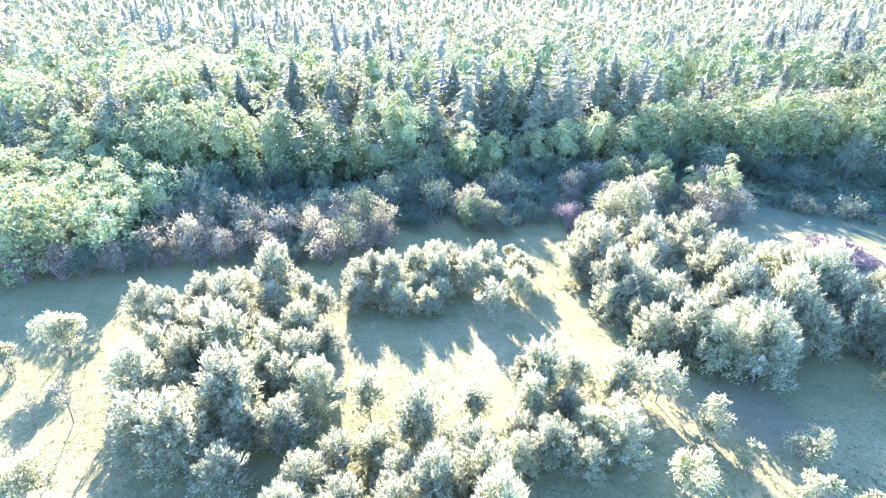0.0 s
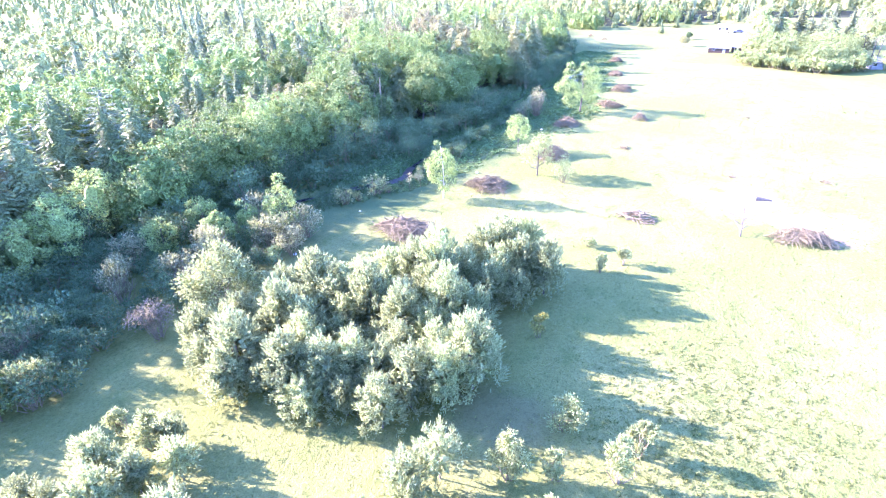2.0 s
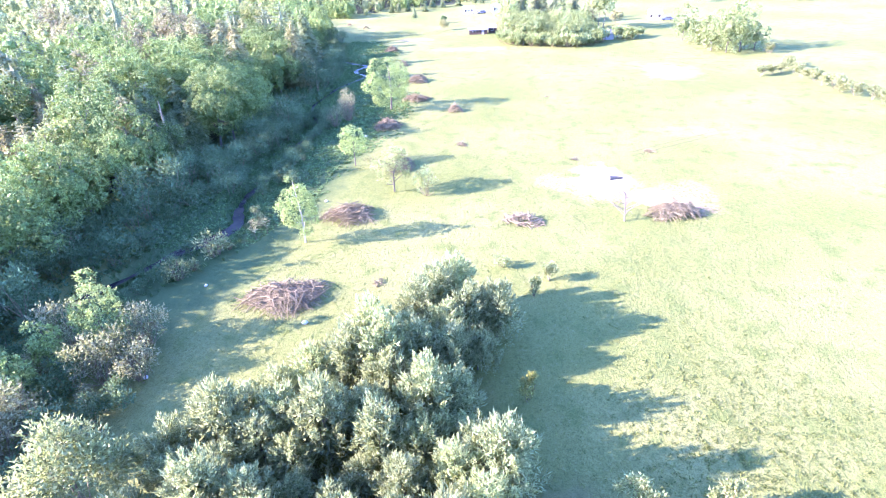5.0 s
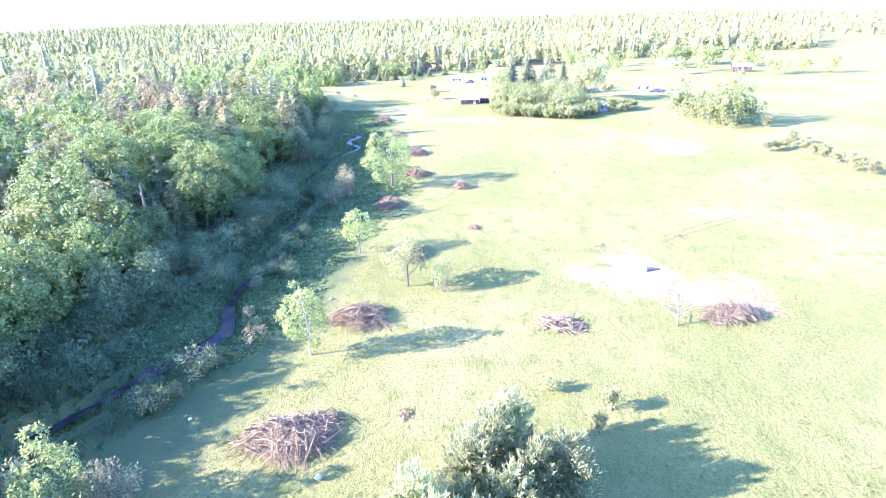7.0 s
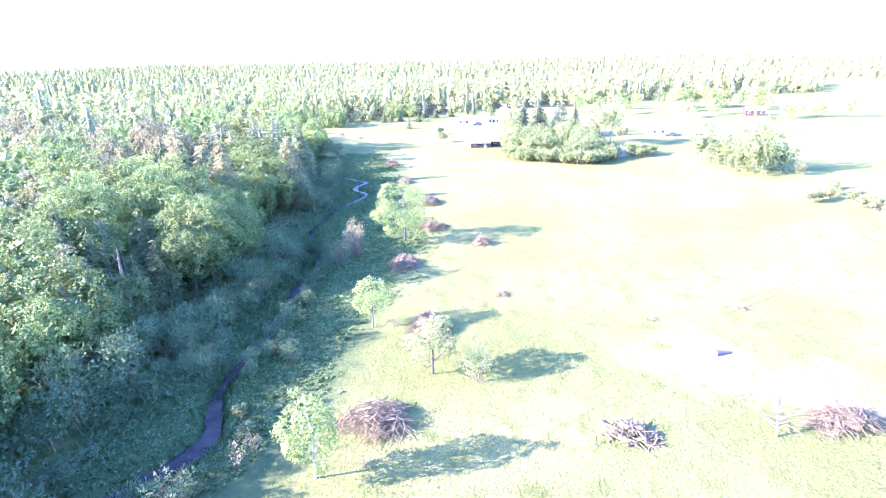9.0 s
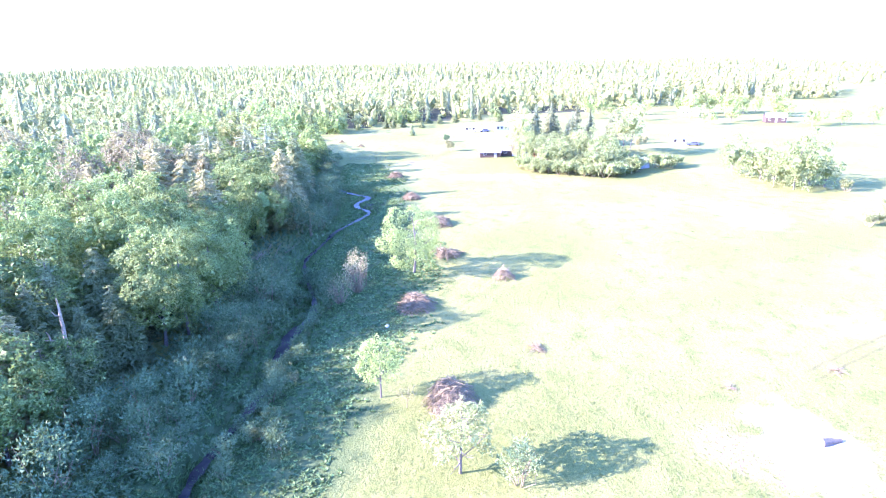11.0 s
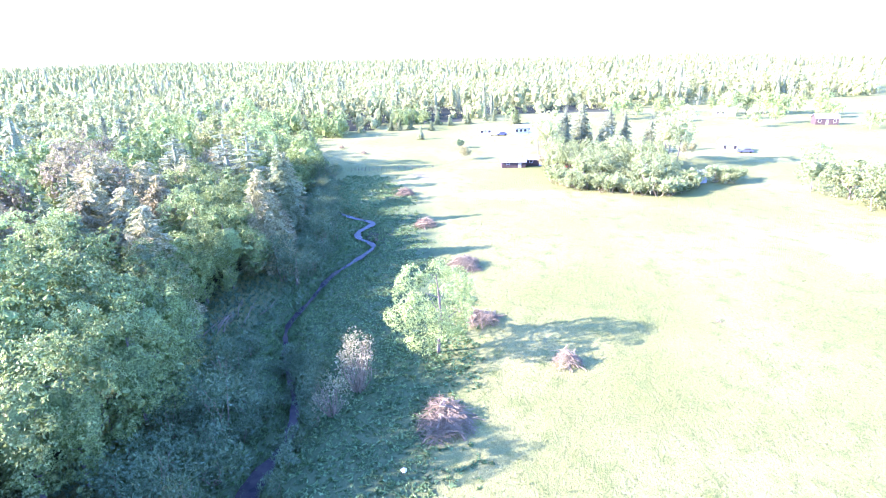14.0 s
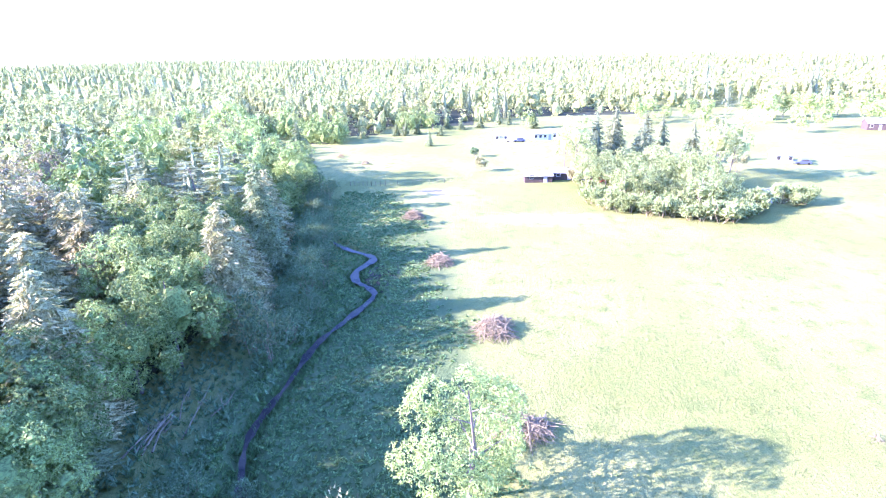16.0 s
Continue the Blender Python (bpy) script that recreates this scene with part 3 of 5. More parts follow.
    col = mix_rgb(nt, maths(nt, "MULTIPLY", spot(33, 42, 9, 6, 0.5, 0.9), 0.12), col, (0.17, 0.085, 0.05))
    col = mix_rgb(nt, maths(nt, "MULTIPLY", spot(24, 31.5, 3.0, 4.0, 0.5), 0.4), col, (0.14, 0.12, 0.07))

    def rut(ax, ay, bx, by, gap, width, strength):
        """Two wheel ruts along the line from a to b."""
        nonlocal col
        L = math.hypot(bx - ax, by - ay)
        dx, dy = (bx - ax) / L, (by - ay) / L

        def dot(vx, vy, off):
            v = nt.nodes.new("ShaderNodeVectorMath")
            v.operation = "DOT_PRODUCT"
            nt.links.new(pos, v.inputs[0])
            v.inputs[1].default_value = (vx, vy, 0)
            return maths(nt, "SUBTRACT", v.outputs["Value"], off)

        along, across = dot(dx, dy, ax * dx + ay * dy), dot(-dy, dx, -ax * dy + ay * dx)
        wobble = maths(nt, "MULTIPLY_ADD", mid, 0.8, -0.4)
        d = maths(nt, "ABSOLUTE", maths(nt, "SUBTRACT", maths(nt, "ABSOLUTE", maths(nt, "ADD", across, wobble)), gap / 2))
        ends = maths(nt, "MULTIPLY", ramp(nt, along, 0.0, 2.0), ramp(nt, along, L, L - 2.0))
        m = maths(nt, "MULTIPLY", maths(nt, "MULTIPLY", ramp(nt, d, width, width * 0.3), ends), ramp(nt, fine, 0.3, 0.55))
        col = mix_rgb(nt, maths(nt, "MULTIPLY", m, strength), col, (0.10, 0.075, 0.05))

    rut(90.0, 14.5, 101.3, -4.5, 1.4, 0.28, 0.5)
    rut(68.5, 26.5, 60.0, 23.8, 1.4, 0.22, 0.3)
    rut(196.0, 53.5, 186.0, 45.0, 1.5, 0.4, 0.45)
    nt.links.new(col, bsdf.inputs["Base Color"])
    bp = nt.nodes.new("ShaderNodeBump")
    bp.inputs["Strength"].default_value, bp.inputs["Distance"].default_value = 0.9, 0.25
    nt.links.new(maths(nt, "ADD", maths(nt, "ADD", fine, mid), maths(nt, "MULTIPLY", grit, 0.5)), bp.inputs["Height"])
    nt.links.new(bp.outputs[0], bsdf.inputs["Normal"])
    return m


build_ground()


def water_material():
    m, nt, bsdf = base_material("stream_water", 0.28)
    silt = noise_tex(nt, 0.5, 4.0)
    nt.links.new(mix_rgb(nt, ramp(nt, silt, 0.4, 0.65), (0.03, 0.026, 0.024), (0.07, 0.058, 0.045)), bsdf.inputs["Base Color"])
    nt.links.new(maths(nt, "MULTIPLY_ADD", silt, 0.45, 0.08), bsdf.inputs["Roughness"])
    bsdf.inputs["Specular IOR Level"].default_value = 0.06
    bp = nt.nodes.new("ShaderNodeBump")
    bp.inputs["Strength"].default_value, bp.inputs["Distance"].default_value = 0.15, 0.05
    nt.links.new(noise_tex(nt, 1.7, 3.0), bp.inputs["Height"])
    nt.links.new(bp.outputs[0], bsdf.inputs["Normal"])
    return m


def build_stream():
    c = STREAM_FINE
    tan = unit(np.gradient(c, axis=0))
    side = np.stack([-tan[:, 1], tan[:, 0]], 1)
    def bulge(x, k, soft):
        return k * np.exp(-((c[:, 0] - x) / soft) ** 2)

    w = 0.42 + 0.12 * np.sin(np.arange(len(c)) * 0.7) + 0.1 * np.sin(np.arange(len(c)) * 1.9) + bulge(166, 0.2, 7) + bulge(62, 0.7, 6) + bulge(97, 0.5, 5) - bulge(128, 0.12, 14)
    rows = [np.c_[c + side * (w * k)[:, None], np.full(len(c), -0.72)] for k in (-1, 0, 1)]
    v = np.stack(rows, 1).reshape(-1, 3)
    q = [(3 * i + k, 3 * i + k + 1, 3 * i + k + 4, 3 * i + k + 3) for i in range(len(c) - 1) for k in (0, 1)]
    me = mesh_np("water", v, q, (), water_material(), True)
    tagged(new("water", me), "narrow winding stream with dark still water", "stream", kind="structure")


build_stream()


# ---- trees as things ----
def standing(x, y, turn=0.0, scale=1.0, lean=0.0, tall=1.0):
    z = float(ground_height(np.array([x]), np.array([y]))[0])
    return pose(x, y, z - 0.03, lean, 0, turn) @ Matrix.Diagonal((scale, scale, scale * tall, 1))


def tree(name, label, category, crown, trunk, group="", crown_name="crown"):
    """A model tree at the origin, to be copied; it stays where it is first put."""
    t = empty(name, label, category, group)
    part("trunk", trunk, t)
    part(crown_name, crown, t)
    return t


def plant(rng, models, spots, lo=0.85, hi=1.15, tall=0.1, lean=3.0):
    """Places the models in turn at the spots: the first spot of each takes the model itself."""
    fresh = list(models)
    for x, y in spots:
        k = rng.integers(len(models))
        m = standing(x, y, rng.uniform(0, 360), rng.uniform(lo, hi), rng.normal() * lean * 0.5, rng.uniform(1 - tall, 1 + tall))
        if models[k] in fresh:
            fresh.remove(models[k])
            models[k].matrix_basis = m
        else:
            copy_thing(models[k], m)
    for t in fresh:
        for o in (*t.children_recursive, t):
            bpy.data.objects.remove(o)


rng = np.random.default_rng(7)

# young pines in clumps on the pasture
PINE_LABEL = "bushy young pine with pale grey-green needles"
def pine_models():
    out = []
    for s, (h, r) in enumerate([(5.3, 2.0), (6.0, 2.3), (4.6, 1.9), (5.6, 2.0), (5.0, 2.3), (6.4, 2.1)]):
        out.append(tree("young_pine", PINE_LABEL, "pine tree", crown_young_pine(40 + s, h, r, 54, 56, 0.29, M_PINE), trunk_mesh(60 + s, h * 0.8, 0.10, 5, r * 0.6, M_BARK, 0.2), "young pines on the pasture"))
    return out


MAIN_CLUMP = [(16.4, 58.3), (14.3, 51.4), (15.8, 46.4), (17.0, 41.0), (18.0, 37.6), (22.8, 34.0), (25.8, 34.4), (28.0, 37.6), (33.0, 38.2), (37.0, 36.0), (42.1, 34.6), (45.2, 35.9), (46.1, 41.6), (38.0, 43.0), (35.0, 49.0), (33.4, 53.0), (29.2, 54.8), (25.3, 57.2), (21.0, 57.0)]
LEFT_CLUMP = [(-24.3, 33.0), (-19.3, 24.0), (-14.3, 23.2), (-10.4, 27.2), (-9.6, 31.1), (-10.4, 35.2), (-15.5, 46.8), (-25.4, 46.8), (-29.4, 42.2), (-23.7, 38.3)]
MID_CLUMP = [(-9.2, 44.0), (-2.4, 44.0), (3.9, 48.3), (6.4, 50.8), (2.3, 54.3), (-1.5, 51.6), (-6.2, 50.3), (-9.5, 49.1)]
RIGHT_CLUMP = [(4.1, 23.9), (11.7, 25.2), (13.5, 29.0), (13.0, 32.5), (9.5, 33.9), (6.5, 32.0)]
LOW_CLUMP = [(-12.0, 18.0), (-10.3, 24.0), (-6.7, 25.3), (-1.7, 27.8), (2.4, 25.7), (3.6, 20.0), (-4.0, 17.0)]
pines = pine_models()
plant(rng, pines, scatter(rng, MAIN_CLUMP, 2.35), 0.78, 1.12)
for clump, gap, size in ((LEFT_CLUMP, 2.7, 0.9), (MID_CLUMP, 2.3, 0.7), (RIGHT_CLUMP, 2.3, 0.8), (LOW_CLUMP, 2.5, 0.8)):
    for x, y in scatter(rng, clump, gap):
        copy_thing(pines[rng.integers(len(pines))], standing(x, y, rng.uniform(0, 360), size * rng.uniform(0.8, 1.15), rng.normal() * 1.5))

# forest, mixed broadleaves and conifers
FOREST_GROUP = "trees along the forest edge"


BROAD_SIZES = [(12.5, 4.6), (11.5, 4.3), (13.5, 5.0), (11, 4.0), (12, 4.8), (12.5, 3.6), (11, 3.5), (13, 3.8)]
SPRUCE_SIZES = [(16, 4.6), (14.5, 4.2), (18, 5.0), (13, 4.0)]
CEDAR_SIZES = [(14, 4.3), (12, 4.0), (15.5, 4.6), (13, 3.9)]
MODEL_HEIGHTS = [h for h, r in BROAD_SIZES + SPRUCE_SIZES + CEDAR_SIZES]


def broad_models(density, lobes, leaf, seed, fine, leaves=M_BROAD):
    out = []
    for s, (h, r) in enumerate(BROAD_SIZES):
        fresh = "fresh" if s < 5 else "bright"
        out.append(tree("broadleaf_tree", "tall broadleaf forest tree in " + fresh + " green leaf", "tree", crown_dome(seed + s, h, r, lobes, int(density * r * h), leaf, 0.06, leaves if s < 5 else M_BRIGHT, fine), trunk_mesh(seed + 20 + s, h * 0.8, 0.2, 7, r * 0.6, M_BARK, 0.25), FOREST_GROUP))
    return out


def conifer_models(layers, branches, k, seed, spray):
    out = []
    for s, (h, r) in enumerate(SPRUCE_SIZES):
        out.append(tree("spruce_tree", "tall dark green forest spruce", "conifer", crown_conifer(seed + s, h, r, layers, branches, k, 0.05, 0.45, 0.62, M_SPRUCE, 0.22, 0.5, 0.6, 0.8, spray), trunk_mesh(seed + 10 + s, h * 0.95, 0.2, 4, 1.0, M_BARK), FOREST_GROUP))
    for s, (h, r) in enumerate(CEDAR_SIZES):
        out.append(tree("cedar_tree", "conifer with rusty brown-green foliage", "conifer", crown_conifer(seed + 20 + s, h, r, layers + 4, branches, k, 0.04, 0.35, 0.52, M_RUST, 0.18, 0.6, 0.55, 0.35, spray), trunk_mesh(seed + 30 + s, h * 0.9, 0.2, 4, 1.0, M_BARK), FOREST_GROUP))
    return out


strip = np.array([(-78, 84), (-48, 78), (-20, 78), (4, 79.5), (22, 87), (46, 89), (60, 89), (75, 88), (89, 84.5), (104, 84.5), (121, 88), (136, 86), (147, 87), (175, 92), (217, 101), (235, 128), (180, 124), (120, 120), (60, 120), (0, 114), (-78, 112)], float)
edge = scatter(rng, strip, 4.1, 9000)
near = edge[line_distance(edge, EDGE) < 11.5]
deep = scatter(rng, strip, 5.0, 9000)
deep = deep[line_distance(deep, EDGE) >= 11.5]
# the trees that stand out along the edge: place, height, which model
MARKED = [(105.2, 84.6, 11.2, 4), (104.5, 87.6, 12.4, 5), (111.5, 87.0, 11.5, 0), (117.6, 98.0, 16.1, 2), (120.5, 105.0, 16.2, 7), (112.5, 93.0, 14.0, 6), (97.5, 84.8, 12.8, 2), (94.6, 86.2, 14.4, 5), (101.0, 92.5, 14.5, 0), (90.0, 88.0, 10.0, 9),
          (74.2, 88.6, 12.2, 2), (70.6, 89.4, 11.0, 4), (78.6, 91.0, 13.3, 13), (79.8, 88.2, 9.6, 1), (66.5, 92.0, 10.5, 0), (81.4, 87.2, 8.0, 8), (86.8, 89.2, 9.0, 11), (80.0, 98.0, 15.0, 2), (86.5, 102.0, 16.0, 4), (93.0, 98.0, 15.5, 0), (76.0, 95.5, 14.0, 4), (85.8, 93.5, 12.0, 9), (88.5, 99.0, 15, 8), (90.0, 94.5, 13, 9), (84.5, 96, 13.5, 10), (93.5, 91.5, 13.0, 11),
          (157.6, 103.9, 14.7, 2), (149.5, 97.5, 13.8, 4), (142.0, 93.0, 13.6, 2), (135.5, 89.6, 12.2, 0), (138.5, 95.5, 14.5, 5), (130.5, 91.0, 10.5, 3), (146.5, 90.5, 11.0, 6), (153.0, 93.0, 11.5, 7), (160.0, 95.0, 11.0, 1),
          (124.3, 93.4, 15.5, 14), (134.2, 102.1, 15.5, 13), (127.6, 108.3, 16.2, 9), (119.0, 111.0, 16.0, 12), (123.0, 101.0, 15.0, 9), (129.5, 98.0, 14.0, 8), (131.0, 106.0, 16.0, 12), (126.0, 114.0, 16.5, 15), (137.0, 108.5, 16.5, 14), (143.0, 102.5, 15.5, 12), (147.0, 107.5, 16.5, 14), (152.0, 109.5, 16.0, 13), (140.0, 114.0, 16.5, 8), (115.5, 104.5, 15.5, 10), (145.5, 113.5, 18.2, 12), (162.0, 108.0, 15.0, 14), (119.5, 91.0, 12.5, 11), (116.0, 89.5, 11.5, 1), (121.0, 91.5, 11.0, 3), (126.5, 92.0, 10.5, 0),
          (115.8, 117.3, 17.5, 2), (106.0, 97.0, 16.0, 4), (108.2, 102.0, 17.0, 2), (94.0, 101.0, 16.0, 2), (100.0, 103.0, 16.5, 4), (92.2, 124.0, 15.0, 0), (53.4, 100.6, 11.6, 2), (39.9, 95.2, 11.5, 4), (40.0, 114.0, 15.5, 2), (34.4, 113.0, 17.0, 10), (54.0, 91.0, 12.5, 6), (46.5, 90.0, 12.5, 3), (60.5, 88.6, 12.5, 0), (38.5, 88.5, 11.5, 1), (31.0, 87.0, 11.0, 3), (50.0, 88.5, 12.0, 4), (56.8, 90.0, 12.5, 2), (42.5, 90.5, 12.5, 0), (34.5, 90.0, 12.0, 4),
          (-39.5, 79.5, 14, 6), (-33, 80, 15.0, 5), (-26, 80, 13.5, 7), (-18, 83, 12, 6), (-8.3, 87.7, 15, 7), (-13, 86, 10, 5), (-47, 82, 12, 3), (-27.5, 104, 18, 10), (-42, 100, 17, 8), (-35, 96, 16, 9), (4, 90, 16, 8), (10, 93.5, 18, 10), (16, 91, 15, 9), (21, 93, 17, 8), (32, 94, 17, 10), (38, 98, 16, 8), (28, 99, 18, 10), (17, 100, 18, 8), (2, 101, 17, 9), (-6, 96, 16, 8)]
marked = np.array(MARKED)[:, :2]
SNAG = np.array((83.3, 88.4))


def clear_of_marked(points):
    away = np.linalg.norm(points[:, None] - marked[None], axis=2).min(1)
    return points[(away > 3.6) & (np.linalg.norm(points - SNAG, axis=1) > 2.8) & (np.linalg.norm((points - (125, 85)) / (8, 5.5), axis=1) > 1)]


near, deep = clear_of_marked(near), clear_of_marked(deep)


def conifer_share(points):
    """Above 0 broadleaf, below conifer: conifers stand mostly a few rows back."""
    back = line_distance(points, EDGE)
    return np.array([noise.noise((p[0] * 0.03, p[1] * 0.05, 3.0)) for p in points]) + rng.normal(size=len(points)) * 0.24 + 0.42 - 0.03 * back - 0.35 * np.exp(-((points[:, 0] - 148) / 26) ** 2)


close = (near[:, 0] > 92) & (near[:, 0] < 165)
fine_set = (broad_models(170, 44, 0.16, 100, True), conifer_models(30, 12, 6, 200, 0.4))
plain_set = (broad_models(75, 36, 0.23, 300, True), conifer_models(26, 11, 4, 400, 0.58))
# back rows: fresh-green broadleaves in the haze-lightened leaf colour
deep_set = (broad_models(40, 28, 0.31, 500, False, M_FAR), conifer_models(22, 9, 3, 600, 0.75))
for x, y, h, k in MARKED:
    bm, cm = fine_set if 92 < x < 165 and y < 108 else plain_set
    copy_thing((bm + cm)[k], standing(x, y, rng.uniform(0, 360), h / MODEL_HEIGHTS[k] * 1.02))
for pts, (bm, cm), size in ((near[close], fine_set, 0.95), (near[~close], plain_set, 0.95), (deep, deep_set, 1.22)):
    kind = conifer_share(pts)
    low = (pts[:, 0] > 16) & (pts[:, 0] < 48) & (pts[:, 1] < 99)
    for x, y in pts[low]:
        src = bm[rng.integers(len(bm))] if rng.uniform() < 0.7 else cm[rng.integers(len(cm))]
        copy_thing(src, standing(x, y, rng.uniform(0, 360), rng.uniform(0.78, 0.98)))
    plant(rng, bm, pts[(kind > 0.0) & ~low], 0.82 * size, 1.1 * size, 0.12)
    plant(rng, cm, pts[(kind <= 0.0) & ~low], 0.75, 1.02)

# round crowns in rusty bud behind the edge
rusty = [tree("budding_tree", "round-crowned tree with pinkish brown opening leaves", "tree", crown_dome(440 + s, h, r, 34, 2400, 0.3, 0.12, M_RUSTLEAF), trunk_mesh(446 + s, h * 0.85, 0.2, 7, r * 0.8, M_BARK, 0.25), FOREST_GROUP) for s, (h, r) in enumerate([(16, 4.8), (14.5, 4.4)])]
plant(rng, rusty, np.array([(154, 121), (166, 134), (149, 115), (186, 142), (160, 127), (167, 165), (181, 180), (131, 121), (111, 118), (140, 126)]), 0.95, 1.15)

# tall white pines standing over the canopy
tall = [tree("white_pine", "tall white pine with layered grey-green branches", "conifer", crown_conifer(460 + s, h, r, 17, 8, 8, 0.12, -0.02, 0.5, M_WHITEPINE, 0.35, 0.25, 0.6, 1.2), trunk_mesh(470 + s, h * 0.95, 0.28, 6, 1.5, M_BARK), FOREST_GROUP) for s, (h, r) in enumerate([(21, 5.4), (19, 5.0), (22, 5.8)])]
plant(rng, tall, np.array([(7, 97), (0, 105), (13, 103), (28, 106), (24, 112), (38, 108), (164, 101), (171, 106), (177, 103), (190, 105.5), (185, 122.6), (182, 110), (168, 113), (-30, 112), (62, 108), (156, 116), (95, 112), (-20, 122), (10, 120), (38, 118), (-72, 172), (-58, 170), (-86, 166), (-64, 162)]), 0.82, 0.98)


# woods beyond, too many to count
def far_woods():
    rng = np.random.default_rng(21)
    def model(conifer, lumps, n, leaf, seed):
        pc, r0 = Pieces(), np.random.default_rng(seed)
        if not conifer:
            wide = r0.uniform(2.3, 3.0)
            add_core(pc, r0, np.array([0, 0, 6.0]), wide * 0.72, 2.0)
            cs, rs = [], []
            for j in range(lumps):
                a, z = j * 2.4 + seed, 1 - 1.9 * (j + 0.5) / lumps
                w = (1 - abs(z) ** 2.2) ** 0.5
                cs.append(np.array([np.cos(a) * wide * w, np.sin(a) * wide * w, 6.6 + 4.6 * z]))
                rs.append(r0.uniform(1.0, 1.75))
                if j % 3 == 0:
                    add_core(pc, r0, cs[-1], rs[-1] * 0.62, 0.95)
            k = r0.integers(lumps, size=n)
            cs, rs = np.array(cs), np.array(rs)
            e = unit(r0.normal(size=(n, 3)) + unit(cs[k] - (0, 0, 7.0)) * 0.8 + (0, 0, 0.2))
            add_leaves(pc, r0, cs[k] + e * (rs[k] * r0.uniform(0.65, 1.25, n))[:, None], np.cross(e, r0.normal(size=e.shape)) + e * 0.5, leaf * 1.3, leaf, e + (0, 0, 0.3), 0.5)
        else:
            top = r0.uniform(13.5, 16.5)
            for q in np.linspace(0, 0.82, lumps):
                ang = np.arange(7) * 2 * np.pi / 7 + r0.uniform(0, 1)
                R = 1.7 * (1 - q) ** 0.62
                ring = np.stack([np.cos(ang) * R, np.sin(ang) * R, np.full(7, 1.5 + (top - 1.5) * q)], 1) * r0.uniform(0.78, 1.15, (7, 1)) + r0.normal(size=(7, 3)) * (0, 0, 0.35)
                apex = [[0, 0, 1.5 + (top - 1.5) * min(1.0, q + 1.9 / lumps)]]
                pc.add(np.concatenate([ring, apex]), None, [(i, (i + 1) % 7, 7) for i in range(7)])
            f = r0.uniform(0, 0.95, n)
            a = np.arange(n) * 2.39996
            out = np.stack([np.cos(a), np.sin(a), np.zeros(n)], 1)
            p = out * (4.1 * (1 - f) ** 0.58 * r0.uniform(0.6, 1.05, n))[:, None] + np.array([0, 0, 1.0]) * (1.6 + (top - 1.6) * f)[:, None]
            add_leaves(pc, r0, p, out + (0, 0, -0.45) + r0.normal(size=p.shape) * 0.25, leaf * 1.5, leaf * 0.9, out + (0, 0, 0.7), 0.3)
        return pc.arrays(), int(conifer)

    next_models = [model(0, 20, 660, 0.36, s) for s in range(4)] + [model(1, 6, 620, 0.46, 10 + s) for s in range(4)]
    near_models = [model(0, 10, 150, 0.5, 70 + s) for s in range(5)] + [model(1, 3, 140, 0.66, 80 + s) for s in range(4)]
    cones = [model(0, 3, 30, 1.0, 40 + s) for s in range(4)] + [model(1, 2, 32, 1.05, 50 + s) for s in range(4)]

    def fill(poly, gap, tries, models, name, label, hole=None):
        pts = scatter(rng, poly, gap, tries)
        pts = pts[inside(pts, FOREST) & ~inside(pts, strip) & ((line_distance(pts, EDGE) > 14) | (pts[:, 0] > 225))]
        if hole is not None:
            pts = pts[~inside(pts, hole)]
        kinds = np.array([noise.noise((p[0] * 0.018, p[1] * 0.018, 9.0)) for p in pts]) + rng.normal(size=len(pts)) * 0.25 + 0.5
        # beyond the nearest woods broadleaves take the haze-lightened leaves; all conifers the lightened needles
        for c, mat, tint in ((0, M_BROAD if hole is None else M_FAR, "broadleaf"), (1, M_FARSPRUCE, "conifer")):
            sel = pts[(kinds > 0) == (c == 0)]
            mods = [a for a, k in models if k == c]
            pc = Pieces()
            pick = rng.integers(len(mods), size=len(sel))
            for k, (v, q, t) in enumerate(mods):
                at = sel[pick == k]
                n = len(at)
                if not n:
                    continue
                a, s, tl = rng.uniform(0, 6.28, n), rng.uniform(0.7, 1.3, n), rng.uniform(0.85, 1.15, n)
                X = (v[None, :, 0] * np.cos(a)[:, None] - v[None, :, 1] * np.sin(a)[:, None]) * s[:, None] + at[:, 0:1]
                Y = (v[None, :, 0] * np.sin(a)[:, None] + v[None, :, 1] * np.cos(a)[:, None]) * s[:, None] + at[:, 1:2]
                Z = v[None, :, 2] * (s * tl)[:, None] + (ground_height(at[:, 0], at[:, 1]) - np.where(line_distance(at, EDGE) < 16, 3.0, 0.0))[:, None]
                off = (np.arange(n) * len(v))[:, None, None]
                pc.add(np.stack([X, Y, Z], -1), (q[None] + off).reshape(-1, 4) if len(q) else None, (t[None] + off).reshape(-1, 3) if len(t) else None)
            tagged(new(name, pc.mesh(name, mat)), label.format(tint), "woods", kind="stuff")

    inner = [(-100, 80), (-100, 150), (60, 158), (180, 160), (270, 165), (320, 160), (300, 130), (285, 105), (330, 85), (320, 50), (200, 85), (60, 80)]
    fill(inner, 4.6, 9000, next_models, "woods", "dense {} woods behind the forest edge")
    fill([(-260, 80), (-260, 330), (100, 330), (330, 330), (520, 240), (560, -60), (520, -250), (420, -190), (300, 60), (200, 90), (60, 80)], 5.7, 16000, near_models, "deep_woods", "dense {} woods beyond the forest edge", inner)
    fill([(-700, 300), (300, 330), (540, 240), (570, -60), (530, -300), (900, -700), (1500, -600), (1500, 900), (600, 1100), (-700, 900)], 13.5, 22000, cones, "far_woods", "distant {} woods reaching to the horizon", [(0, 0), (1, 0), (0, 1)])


far_woods()


